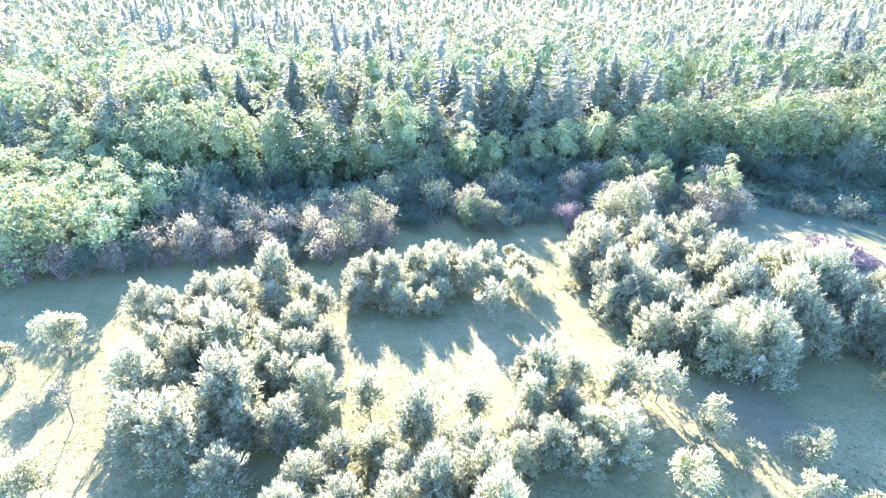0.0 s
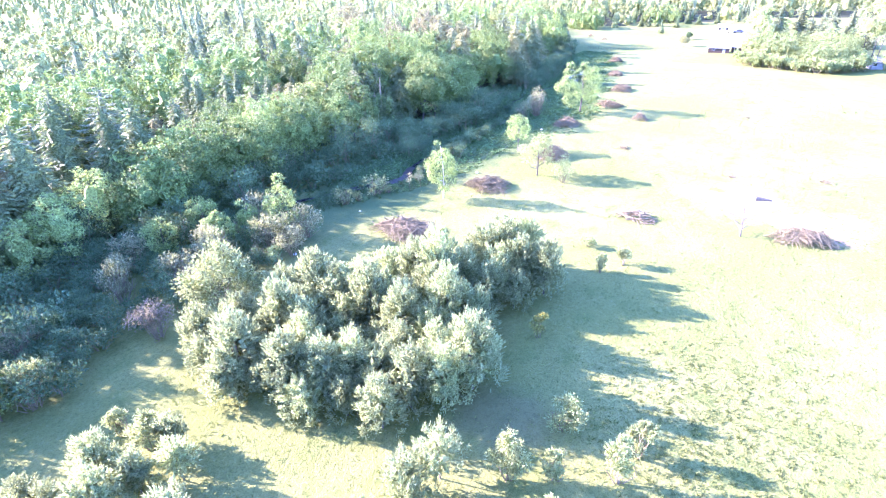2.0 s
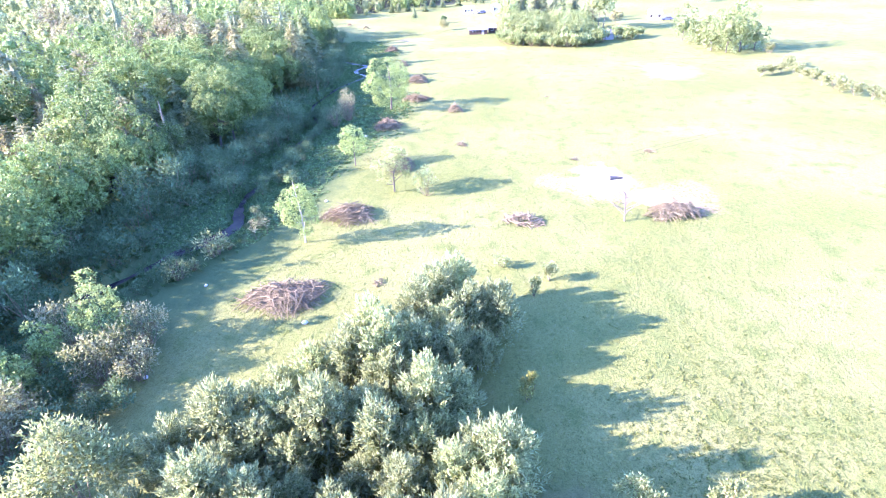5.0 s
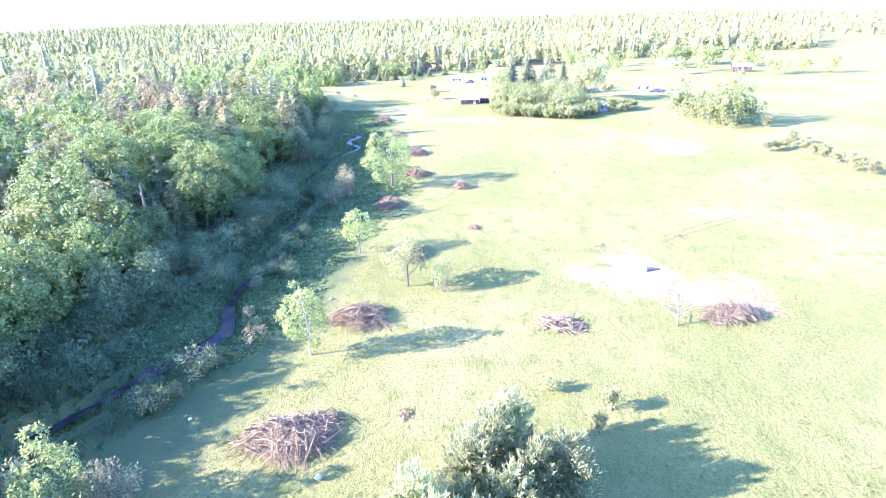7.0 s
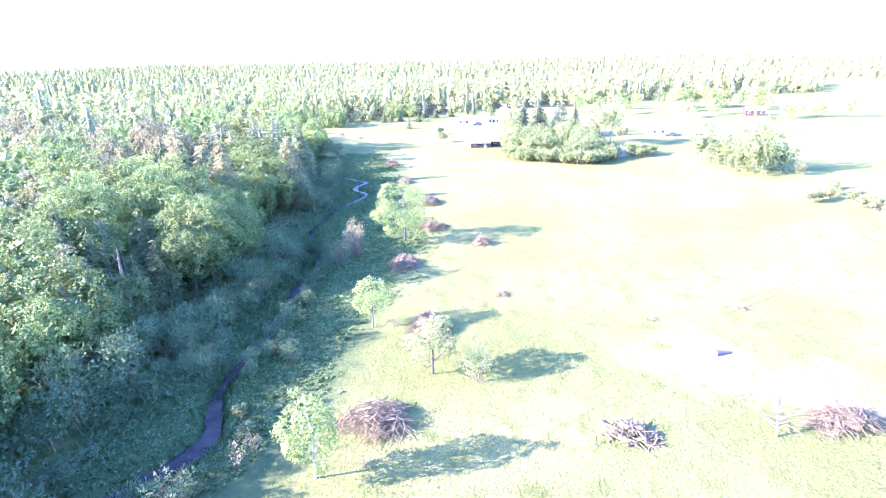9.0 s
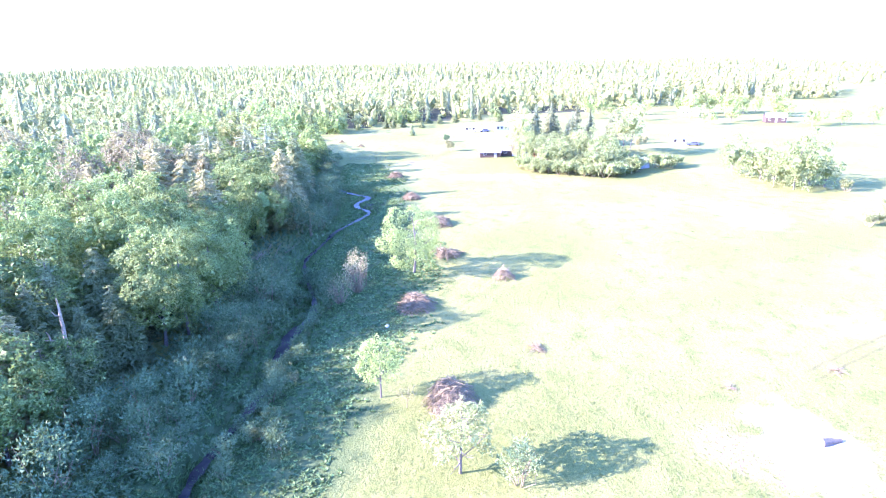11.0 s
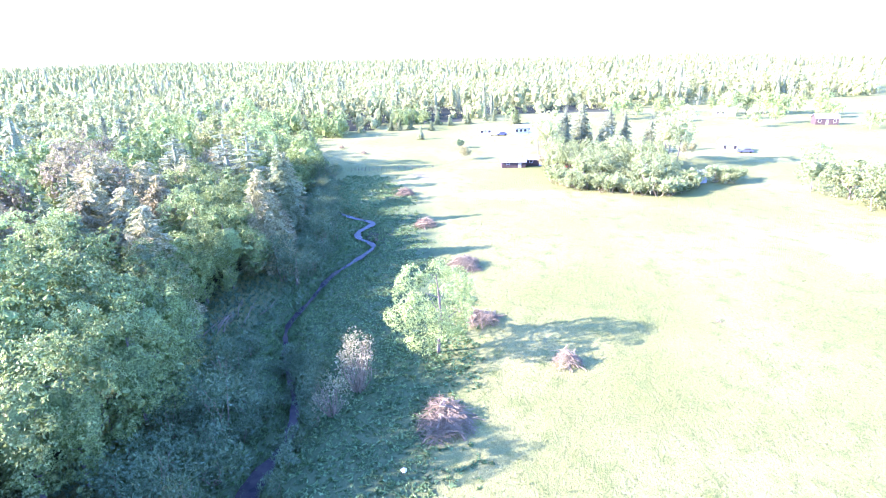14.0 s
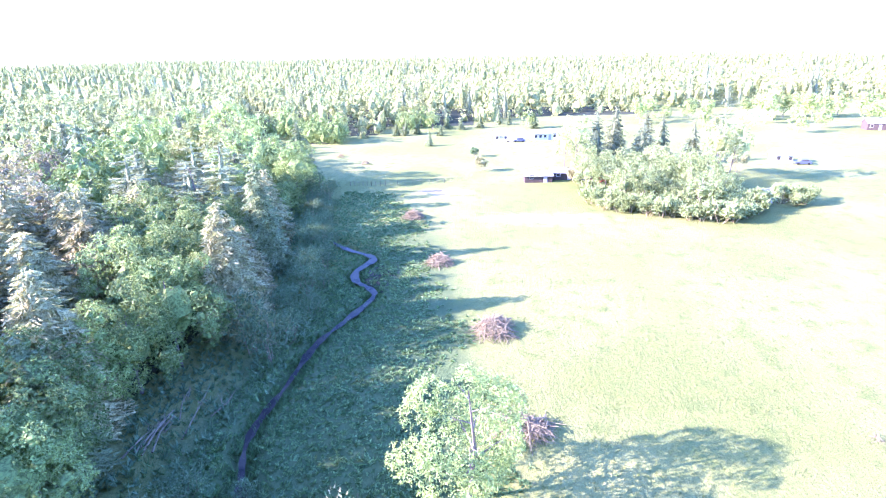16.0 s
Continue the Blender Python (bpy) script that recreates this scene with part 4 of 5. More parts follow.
# lone trees on the pasture
def lone(name, label, x, y, crown, trunk, turn=0.0, lean=0.0):
    t = tree(name, label, "tree", crown, trunk)
    t.matrix_basis = standing(x, y, turn, 1.0, lean)
    return t


lone("maple_tree", "spreading lone tree in bright green leaf beside the stream meadow", 118.9, 58.7, crown_dome(301, 11.0, 4.1, 24, 11500, 0.15, 0.12, M_LIME, squat=1.25, heart=False), trunk_mesh(302, 9.5, 0.22, 9, 3.4, M_BARK, 0.2))
lone("ash_tree", "small round-crowned tree in fresh green leaf", 85.1, 58.6, crown_dome(303, 6.4, 2.0, 28, 3000, 0.14, 0.27, M_LIME, False, 1.25, False), trunk_mesh(304, 5.3, 0.11, 6, 1.6, M_BARK, 0.3))
lone("apple_tree", "thin-leaved tree with several forked stems", 75.1, 50.4, crown_broad(305, 7.0, 3.1, 44, 5200, 0.15, 0.2, M_SILVER, (0.14, 0.24), 0.1), trunk_mesh(306, 6.3, 0.14, 14, 3.4, M_BARK, 0.12))
lone("poplar_tree", "slender leaning poplar with shining pale green leaves", 59.6, 58.9, crown_dome(307, 8.5, 1.8, 34, 4200, 0.15, 0.14, M_LIME, False, 1.5, False), trunk_mesh(308, 8.0, 0.13, 8, 1.5, M_WHITEBARK, 0.2))


# shrubs
def shrub(name, label, category, seed, h, r, leaf_n, leaf, material, stems=8, lumps=12, group=""):
    t = empty(name, label, category, group)
    part("branchwork", stems_mesh(seed, h * 0.92, r * 0.8, stems, M_GREYWOOD), t)
    part("foliage", bush_leaves(seed + 1, h, r, lumps, leaf_n, leaf, material), t)
    return t


def green_shrubs():
    return [shrub("leafy_shrub", "dense leafy green shrub by the stream", "shrub", 400 + 3 * s, h, r, 1000, 0.19, M_SHRUB, 6, 14, "shrubs along the stream") for s, (h, r) in enumerate([(2.6, 1.9), (3.2, 1.8), (2.0, 1.7), (3.8, 2.0)])]


def pale_shrubs():
    return [shrub("willow_shrub", "tall twiggy willow shrub with pale catkins", "shrub", 440 + 3 * s, h, r, 950, 0.20, M_PALE, 16, 14, "willow shrubs") for s, (h, r) in enumerate([(4.2, 2.1), (3.6, 1.9), (4.8, 2.2)])]


hedge_west = [(-47.2, 50.3), (-35.8, 53.8), (-25.3, 55.3), (-12.1, 55.2), (-6.6, 59.6), (-6.7, 64.2), (-20.9, 66.2), (-34.0, 68.0), (-48, 70)]
hedge_mid = [(4.2, 63.0), (7.4, 64.0), (11.9, 67.9), (18.7, 65.5), (24, 65.6), (36.4, 64.7), (40.8, 66.6), (39, 75), (30, 82), (12, 78), (2, 70)]
stream_side = [(58, 75.5), (66, 74.5), (80, 75), (95, 75), (106, 75), (118, 79.5), (128, 81), (142, 80), (152, 79), (172, 83), (205, 92), (205, 97), (175, 88), (147, 84), (121, 84), (104, 81), (89, 81), (75, 84.5), (46, 86), (40, 82)]
west = scatter(rng, hedge_west, 2.1)
mid = scatter(rng, hedge_mid, 2.3)
bank = scatter(rng, stream_side, 2.2)
bank = bank[(np.linalg.norm((bank - (127.0, 82.5)) / (9.5, 5.2), axis=1) > 1) & (np.linalg.norm((bank - (63, 75.5)) / (8.5, 4.0), axis=1) > 1)]        # open where the fallen trunks lie
brink = scatter(rng, [(72, 69.5), (90, 69.0), (104, 68.5), (116, 71), (117, 74.5), (104, 70.3), (92, 70.5), (76, 71.6)], 2.2)
brink = np.concatenate([brink, [(107, 74), (109.5, 73.6), (112, 73), (114.5, 73.5), (117, 74.8), (119, 76), (110.5, 71), (113.5, 71.4), (116.5, 72.6), (105.5, 74.6), (103.5, 75), (108.5, 75.6), (115, 75.6), (78.5, 67.2), (77, 66.4), (80.5, 68.2), (84.5, 69.6), (88, 69.9), (91, 70)], scatter(rng, [(36, 81), (50, 72), (58, 70.5), (60, 72), (50, 81), (40, 88)], 2.3)])
brink = brink[(line_distance(brink, STREAM_FINE) > 2.0) | (brink[:, 0] > 72)]
bank = bank[(line_distance(bank, STREAM_FINE) > 2.6) | (bank[:, 0] > 72)]
under = scatter(rng, [(-75, 72), (-48, 66), (-10, 64), (4, 66), (14, 76), (36, 84), (60, 86), (60, 92), (30, 91), (4, 82), (-20, 80), (-48, 81), (-75, 86)], 2.5)
pick = rng.uniform(size=len(west)) < 0.6
pick2 = rng.uniform(size=len(mid)) < 0.35
plant(rng, pale_shrubs(), west[pick], 0.85, 1.25, 0.15)
plant(rng, pale_shrubs(), mid[pick2], 0.75, 1.1, 0.15)
plant(rng, green_shrubs(), np.concatenate([west[~pick], mid[~pick2]]), 0.7, 1.15, 0.15)

plant(rng, [shrub("alder_shrub", "dense leafy alder shrub in the forest's shade", "shrub", 420 + 3 * s, h, r, 860, 0.17, M_SHRUB, 4, 20, "shrubs along the stream") for s, (h, r) in enumerate([(2.6, 2.0), (3.4, 2.1), (2.0, 1.8), (4.2, 2.2)])], np.concatenate([bank, under]), 0.85, 1.4, 0.15)
plant(rng, [shrub("sedge_willow", "low dense willow bush on the stream brink", "shrub", 436, 2.1, 1.5, 620, 0.2, M_SHRUB, 4, 10, "shrubs along the stream")], brink, 0.7, 1.2, 0.15)

# taller thicket where the hedge meets the forest
thicket = scatter(rng, [(-80, 52), (-47, 51), (-38, 56), (-36, 70), (-50, 76), (-80, 80)], 3.6)
plant(rng, [tree("thicket_tree", "small bushy tree in pale fresh leaf", "tree", crown_dome(480 + s, h, r, 24, 1500, 0.24, 0.03, M_BRIGHT, False), trunk_mesh(490 + s, h * 0.8, 0.12, 6, r * 0.7, M_BARK, 0.2), "thicket trees") for s, (h, r) in enumerate([(8.5, 2.8), (7.0, 2.4), (9.5, 2.6)])], thicket, 0.85, 1.15)

# brush piles
def brush_pile(label, x, y, w, d, h, seed, turn=0.0):
    rng = np.random.default_rng(seed)
    t = empty("brush_pile", label, "brush pile", "brush piles")
    t.matrix_basis = standing(x, y, turn)

    main = rng.uniform(0, 3.14)

    def stick(pc, big):
        a, k = rng.uniform(0, 6.28), rng.uniform(0, 1) ** 0.5
        k *= 0.85 + 0.15 * np.sin(3 * a + main) + 0.1 * np.sin(5 * a)
        c = np.array([np.cos(a) * k * w / 2, np.sin(a) * k * d / 2, 0])
        c[2] = h * (1 - k ** 2) * rng.uniform(0.45, 1.15) * (1 + 0.25 * np.sin(2 * a + seed)) + 0.10
        L = rng.uniform(1.8, 3.8) * (1.1 if big else 0.8) * min(1.0, 0.25 + w / 7)
        b = main + rng.normal() * 0.8 if rng.uniform() < 0.55 else a + rng.normal() * 0.8
        slope = -2.2 * h * k ** 1.2 * (np.cos(b) * np.cos(a) / (w / 2) + np.sin(b) * np.sin(a) / (d / 2))
        u = unit(np.array([np.cos(b), np.sin(b), np.clip(slope, -0.8, 0.8) + rng.normal() * (0.34 if big else 0.26)])) * L / 2
        p, q = c - u, c + u
        p[2], q[2] = max(p[2], 0.03), max(q[2], 0.03)
        r = rng.uniform(0.04, 0.075) if big else rng.uniform(0.02, 0.042)
        add_stick(pc, p, q, r, r * 0.4, 5 if big else 3, rng.normal(size=3) * (0.22, 0.22, 0.12))
        if not big:
            g = p + (q - p) * rng.uniform(0.4, 0.9)
            add_stick(pc, g, g + unit(rng.normal(size=3) * 0.7 + u) * L * 0.35, r * 0.6, r * 0.2, 3)

    pc = Pieces()
    for i in range(int(330 * w * d / 36) + (50 if w > 3 else 8)):
        stick(pc, False)
    ob = part("brushwood", pc.mesh("brushwood", M_GREYWOOD), t, "tangle of thin grey twigs")
    tagged(ob, kind="stuff")
    for i in range(int(8 + w * 6) if w > 3 else 0):
        pc = Pieces()
        stick(pc, True)
        part("branch", pc.mesh("branch", M_GREYWOOD), t)
    return t


PILE = "heap of cut grey branches lying on the grass"
brush_pile(PILE, 47.3, 57.0, 9.4, 6.0, 1.1, 601, 100)
brush_pile(PILE, 66.8, 55.1, 7.2, 5.8, 1.1, 602, 85)
brush_pile(PILE, 116.8, 44.6, 3.2, 3.0, 1.1, 603)
brush_pile("heap of cut branches lying in the shade", 106.6, 57.2, 6.8, 5.0, 0.85, 604)
brush_pile(PILE, 84.8, 51.6, 6.4, 5.0, 1.4, 605)
brush_pile(PILE, 126.8, 54.2, 6.2, 3.6, 0.75, 606, 80)
brush_pile("low heap of cut branches lying in the shade", 144.2, 56.2, 6.0, 4.6, 1.1, 607)
brush_pile("low heap of cut branches lying in the shade", 166.0, 64.2, 4.2, 4.0, 1.0, 608)
brush_pile("low heap of cut branches lying in the shade", 190.0, 71.0, 4.5, 4.0, 1.0, 609)


# ---- single young pines and bushes on the pasture ----
def small_pine(x, y, h, w, seed, bare=0.25):
    t = empty("small_pine", "small round-topped pine on a bare thin stem", "pine tree", "young pines on the pasture")
    part("trunk", trunk_mesh(seed, h * 0.8, 0.06, 4, w * 0.35, M_BARK, 0.4), t)
    rng = np.random.default_rng(seed)
    me = crown_young_pine(seed + 1, h * (1 - bare * 0.6), w / 2 * 1.1, 20, 60, 0.28, M_PINE)
    part("crown", me, t).location = (0, 0, h * bare * 0.6)
    t.matrix_basis = standing(x, y, rng.uniform(0, 360), 1.0, rng.normal() * 2)


for i, (x, y, h, w) in enumerate([(-11.4, 43.3, 4.1, 2.2), (-5.6, 30.9, 4.1, 2.2), (2.2, 30.0, 3.5, 2.0), (6.1, 33.3, 3.4, 1.4), (7.2, 32.8, 3.6, 2.0), (16.6, 32.3, 4.6, 3.9), (14.2, 33.4, 4.2, 3.0), (4.6, 43.6, 4.5, 3.0), (7.6, 47.5, 3.8, 2.2), (9.0, 50.5, 3.2, 2.0), (-13.5, 46.0, 3.6, 1.8), (-10.2, 38.0, 3.4, 1.8), (5.4, 48.8, 4.0, 2.4)]):
    small_pine(x, y, h, w, 700 + 3 * i)


def round_bush(name, label, x, y, h, w, material, seed, n=1100, leaf=0.19, stems=7):
    t = shrub(name, label, "bush", seed, h, w / 2, n, leaf, material, stems, 12)
    t.matrix_basis = standing(x, y, seed * 37 % 360)
    return t


SILVER = "rounded silvery-green bush on the pasture"
for i, (x, y, h, w) in enumerate([(18.7, 28.3, 3.9, 2.8), (25.0, 26.8, 3.3, 2.9), (15.6, 23.8, 4.0, 3.0), (20.3, 25.6, 3.0, 1.7), (25.1, 21.4, 3.7, 2.0), (22.2, 21.9, 4.6, 2.2), (-33.6, 39.0, 4.8, 3.8), (-37.0, 36.7, 3.2, 2.4), (5.1, 49.2, 3.6, 2.7), (8.1, 52.0, 3.2, 3.2), (7.7, 55.4, 2.9, 1.7), (-30.5, 24.0, 4.2, 4.6), (-26.4, 22.8, 4.0, 4.4), (-34.0, 24.5, 3.6, 4.0), (-23.5, 21.0, 3.6, 3.4), (54.2, 34.8, 1.4, 2.0), (48.6, 31.5, 2.3, 1.5), (51.5, 29.8, 2.4, 1.9)]):
    round_bush("silver_bush", SILVER, x, y, h, w, M_SILVER, 760 + 3 * i, int(150 * h * w))
round_bush("yellow_sapling", "small sapling with bright yellow leaves", 34.3, 32.7, 2.7, 1.7, M_YELLOW, 831, 420, 0.2, 3)
round_bush("pink_shrub", "twiggy shrub covered with pink buds", 16.6, 64.3, 4.2, 4.4, M_PINK, 835, 1500, 0.16, 26)
round_bush("pink_shrub", "small twiggy shrub covered with pink buds", 24.5, 70.5, 3.0, 2.6, M_PINK, 839, 700, 0.16, 18)
round_bush("grey_willow", "large round willow in pale grey-green leaf", 22.6, 61.4, 7.6, 7.4, M_WILLOW, 843, 5200, 0.25, 14)
round_bush("grey_willow", "round willow in pale grey-green leaf", 5.9, 64.6, 4.8, 3.4, M_WILLOW, 847, 1300, 0.22, 12)
round_bush("pale_sapling_bush", "thin bush with pale opening leaves", 73.9, 45.6, 4.6, 3.6, M_SILVER, 851, 900, 0.17, 9)
round_bush("bare_shrub", "tall bare shrub of thin upright stems", 111.4, 66.2, 6.6, 5.0, M_PALE, 855, 900, 0.18, 44)
round_bush("bare_shrub", "low bare shrub of thin upright stems", 107.5, 68.0, 4.0, 4.0, M_PALE, 859, 600, 0.18, 28)

for i, (x, y, h, r) in enumerate([(38.6, 70.6, 7.5, 2.0), (32.3, 77.8, 6.6, 1.8), (31.5, 74.0, 5.4, 1.7), (26.6, 77.8, 6.0, 1.6), (35.8, 73.5, 5.4, 1.2), (3.6, 65.5, 4.9, 1.3), (3.8, 81.0, 11.5, 1.8), (-47.0, 61.0, 8.0, 2.6)]):
    lone("poplar_tree", "young poplar in shining light green leaf", x, y, crown_dome(900 + i, h, r, 26, int(1500 * r), 0.17, 0.08, M_LIME, False, 1.3, False), trunk_mesh(920 + i, h * 0.85, 0.09, 6, r * 0.7, M_BARK, 0.25))

# bare saplings throwing thin shadows
for i, (x, y, h) in enumerate([(-28.1, 30.7, 4.2), (-30.5, 30.0, 3.6), (60.2, 65.4, 2.8), (61.8, 64.6, 2.4), (83.5, 55.8, 2.2)]):
    t = empty("bare_sapling", "thin leafless sapling on the grass", "sapling")
    part("trunk", trunk_mesh(940 + i, h, 0.05, 9, 1.6, M_GREYWOOD, 0.3, 0.12), t)
    part("foliage", bush_leaves(945 + i, h, 1.0, 8, 130, 0.16, M_PALE, 0.5), t)
    t.matrix_basis = standing(x, y, 70 * i)

# low twiggy shrubs on the meadow side of the stream
row = [(51.0, 70.8), (53.0, 70.0), (56.4, 69.0), (57.8, 68.0), (64.6, 66.8), (67.6, 68.5), (78.5, 68.8), (88.0, 68.5)]
plant(rng, [shrub("twiggy_shrub", "low twiggy shrub with pale buds on the stream bank", "shrub", 960 + 3 * s, h, r, 420, 0.2, M_WILLOW, 16, 10, "shrubs along the stream") for s, (h, r) in enumerate([(2.2, 1.4), (1.7, 1.1)])], row, 0.8, 1.2)


# ---- dead wood ----
def log_pile(x, y):
    rng = np.random.default_rng(5)
    t = empty("log_pile", "pile of short grey-brown cut logs on the grass", "log pile")
    t.matrix_basis = standing(x, y, 65)
    for i in range(150):
        k = rng.uniform(0, 1) ** 0.6
        a, b = rng.uniform(0, 6.28), rng.uniform(0, 3.14)
        c = np.array([np.cos(a) * k * 2.7, np.sin(a) * k * 1.7, 0.12 + 0.9 * (1 - k ** 1.5) * rng.uniform(0.3, 1)])
        u = np.array([np.cos(b), np.sin(b), rng.normal() * 0.12]) * rng.uniform(0.35, 0.85)
        pc = Pieces()
        add_stick(pc, c - u, c + u, rng.uniform(0.04, 0.07), rng.uniform(0.03, 0.06), 6)
        part("log", pc.mesh("log", M_GREYWOOD), t)


log_pile(65.7, 32.0)


def dead_tree(name, label, x, y, h, r, seed, limbs, spread, lean, turn, material=None):
    t = empty(name, label, "dead tree")
    part("trunk", trunk_mesh(seed, h, r, limbs, spread, material or M_GREYWOOD, 0.15, lean), t)
    t.matrix_basis = standing(x, y, turn)
    return t


dead_tree("dead_tree", "leafless broken tree standing at the bare sandy patch", 65.6, 19.4, 4.6, 0.12, 971, 26, 3.0, 0.1, 30, M_BARK)


def snag(x, y):
    t = empty("dead_snag", "bleached grey forked snag among the forest trees", "dead tree")
    pc = Pieces()
    add_stick(pc, (0.9, 0.3, -0.3), (0.5, 0.1, 7.2), 0.26, 0.2, 7, (0.1, 0, 0))
    add_stick(pc, (0.5, 0.1, 7.1), (-0.2, 0, 9.6), 0.2, 0.14, 7, (-0.15, 0, 0))
    add_stick(pc, (-0.2, 0, 9.5), (-0.1, 0.1, 11.4), 0.14, 0.05, 6, (-0.1, 0, 0))
    add_stick(pc, (-0.2, 0, 9.5), (0.6, -0.3, 10.4), 0.09, 0.04, 5, (0.15, 0, -0.1))
    part("trunk", pc.mesh("trunk", M_LOG), t)
    pc = Pieces()
    add_stick(pc, (0.45, 0.1, 7.3), (1.6, -0.6, 8.0), 0.13, 0.09, 6, (0.1, 0, -0.15))
    add_stick(pc, (1.6, -0.6, 7.95), (1.7, -0.7, 8.9), 0.09, 0.03, 5, (-0.15, 0, 0))
    add_stick(pc, (1.6, -0.6, 7.95), (2.3, -0.9, 8.4), 0.07, 0.02, 5)
    part("limb", pc.mesh("limb", M_LOG), t)
    t.matrix_basis = standing(x, y, 200)


snag(83.2, 88.4)
brush_pile("flattened heap of fallen pinkish branches beside the dead tree", 67.6, 13.0, 4.4, 7.4, 1.2, 975, 10)


def fallen(x, y, z0, length, r, turn, rise, seed):
    rng = np.random.default_rng(seed)
    t = empty("fallen_trunk", "bleached bare trunk fallen on the stream bank", "fallen tree", "fallen trunks")
    pc = Pieces()
    add_stick(pc, (0, 0, 0.1), (length, 0, 0.1 + rise), r, r * 0.3, 6, (0, rng.normal() * 0.2, 0.1))
    for i in range(5):
        g = np.array([length * rng.uniform(0.4, 0.95), 0, 0.15])
        add_stick(pc, g, g + unit(rng.normal(size=3) + (1, 0, 0.4)) * 1.2, r * 0.35, 0.015, 3)
    part("trunk", pc.mesh("trunk", M_GREYWOOD), t)
    t.matrix_basis = standing(x, y, turn) @ Matrix.Translation((0, 0, z0))


for i, (x, y, L, r, a) in enumerate([(122.2, 86.6, 5.0, 0.14, -5), (122.0, 85.9, 5.6, 0.13, 2), (122.4, 85.2, 4.6, 0.11, 6), (121.5, 87.3, 4.2, 0.1, -12), (124.2, 83.6, 7.5, 0.09, 8), (127.5, 82.6, 3.8, 0.08, -12), (126.8, 85.2, 4.5, 0.08, 15), (62.5, 80.0, 7.0, 0.11, 160), (60.5, 78.5, 6.0, 0.10, 120), (54.0, 84.0, 6.0, 0.1, 20)]):
    fallen(x, y, 0.0, L, r, a, 0.35, 980 + i)


def hollow_log(x, y):
    t = empty("old_log", "dark weathered log lying on bare sand", "log")
    pc = Pieces()
    add_stick(pc, (-1.0, 0, 0.30), (1.1, 0, 0.14), 0.38, 0.16, 9, (0, 0.05, 0.02))
    part("trunk", pc.mesh("trunk", M_BARK), t)
    pc = Pieces()
    add_stick(pc, (-0.85, 0, 0.45), (-1.0, 0.05, 0.85), 0.14, 0.06, 6)
    part("stub", pc.mesh("stub", M_BARK), t)
    t.matrix_basis = standing(x, y, -75)


hollow_log(79.8, 18.0)


# ---- the farm in the distance ----
def wall_paint(name, a, b):
    return grainy(name, a, b, 1.5, 0.6, 0.05)


M_SIDING = wall_paint("white_siding", (0.62, 0.60, 0.56), (0.72, 0.70, 0.66))
M_GREYWALL = wall_paint("grey_boards", (0.32, 0.32, 0.36), (0.44, 0.44, 0.48))
M_REDWALL = wall_paint("red_brown_boards", (0.07, 0.05, 0.042), (0.11, 0.08, 0.07))
M_ROOF = wall_paint("grey_shingles", (0.20, 0.20, 0.22), (0.32, 0.32, 0.34))
M_TIN = wall_paint("pale_metal_roof", (0.55, 0.56, 0.58), (0.70, 0.70, 0.72))
M_DARK = wall_paint("window_glass", (0.05, 0.045, 0.04), (0.07, 0.065, 0.06))
M_TIRE = wall_paint("tyre_rubber", (0.02, 0.02, 0.02), (0.04, 0.04, 0.04))
M_CARS = [wall_paint("car_paint", c, tuple(1.1 * v for v in c)) for c in ((0.70, 0.70, 0.72), (0.10, 0.12, 0.20), (0.30, 0.05, 0.05))]


def box(w, d, h, at=(0, 0, 0)):
    x, y, z = at
    v = [(x + i * w / 2, y + j * d / 2, z + k * h) for k in (0, 1) for j in (-1, 1) for i in (-1, 1)]
    return v, [(0, 2, 3, 1), (4, 5, 7, 6), (0, 1, 5, 4), (2, 6, 7, 3), (0, 4, 6, 2), (1, 3, 7, 5)]


def boxes_mesh(name, material, *specs):
    pc = Pieces()
    for s in specs:
        pc.add(*box(*s))
    return pc.mesh(name, material)


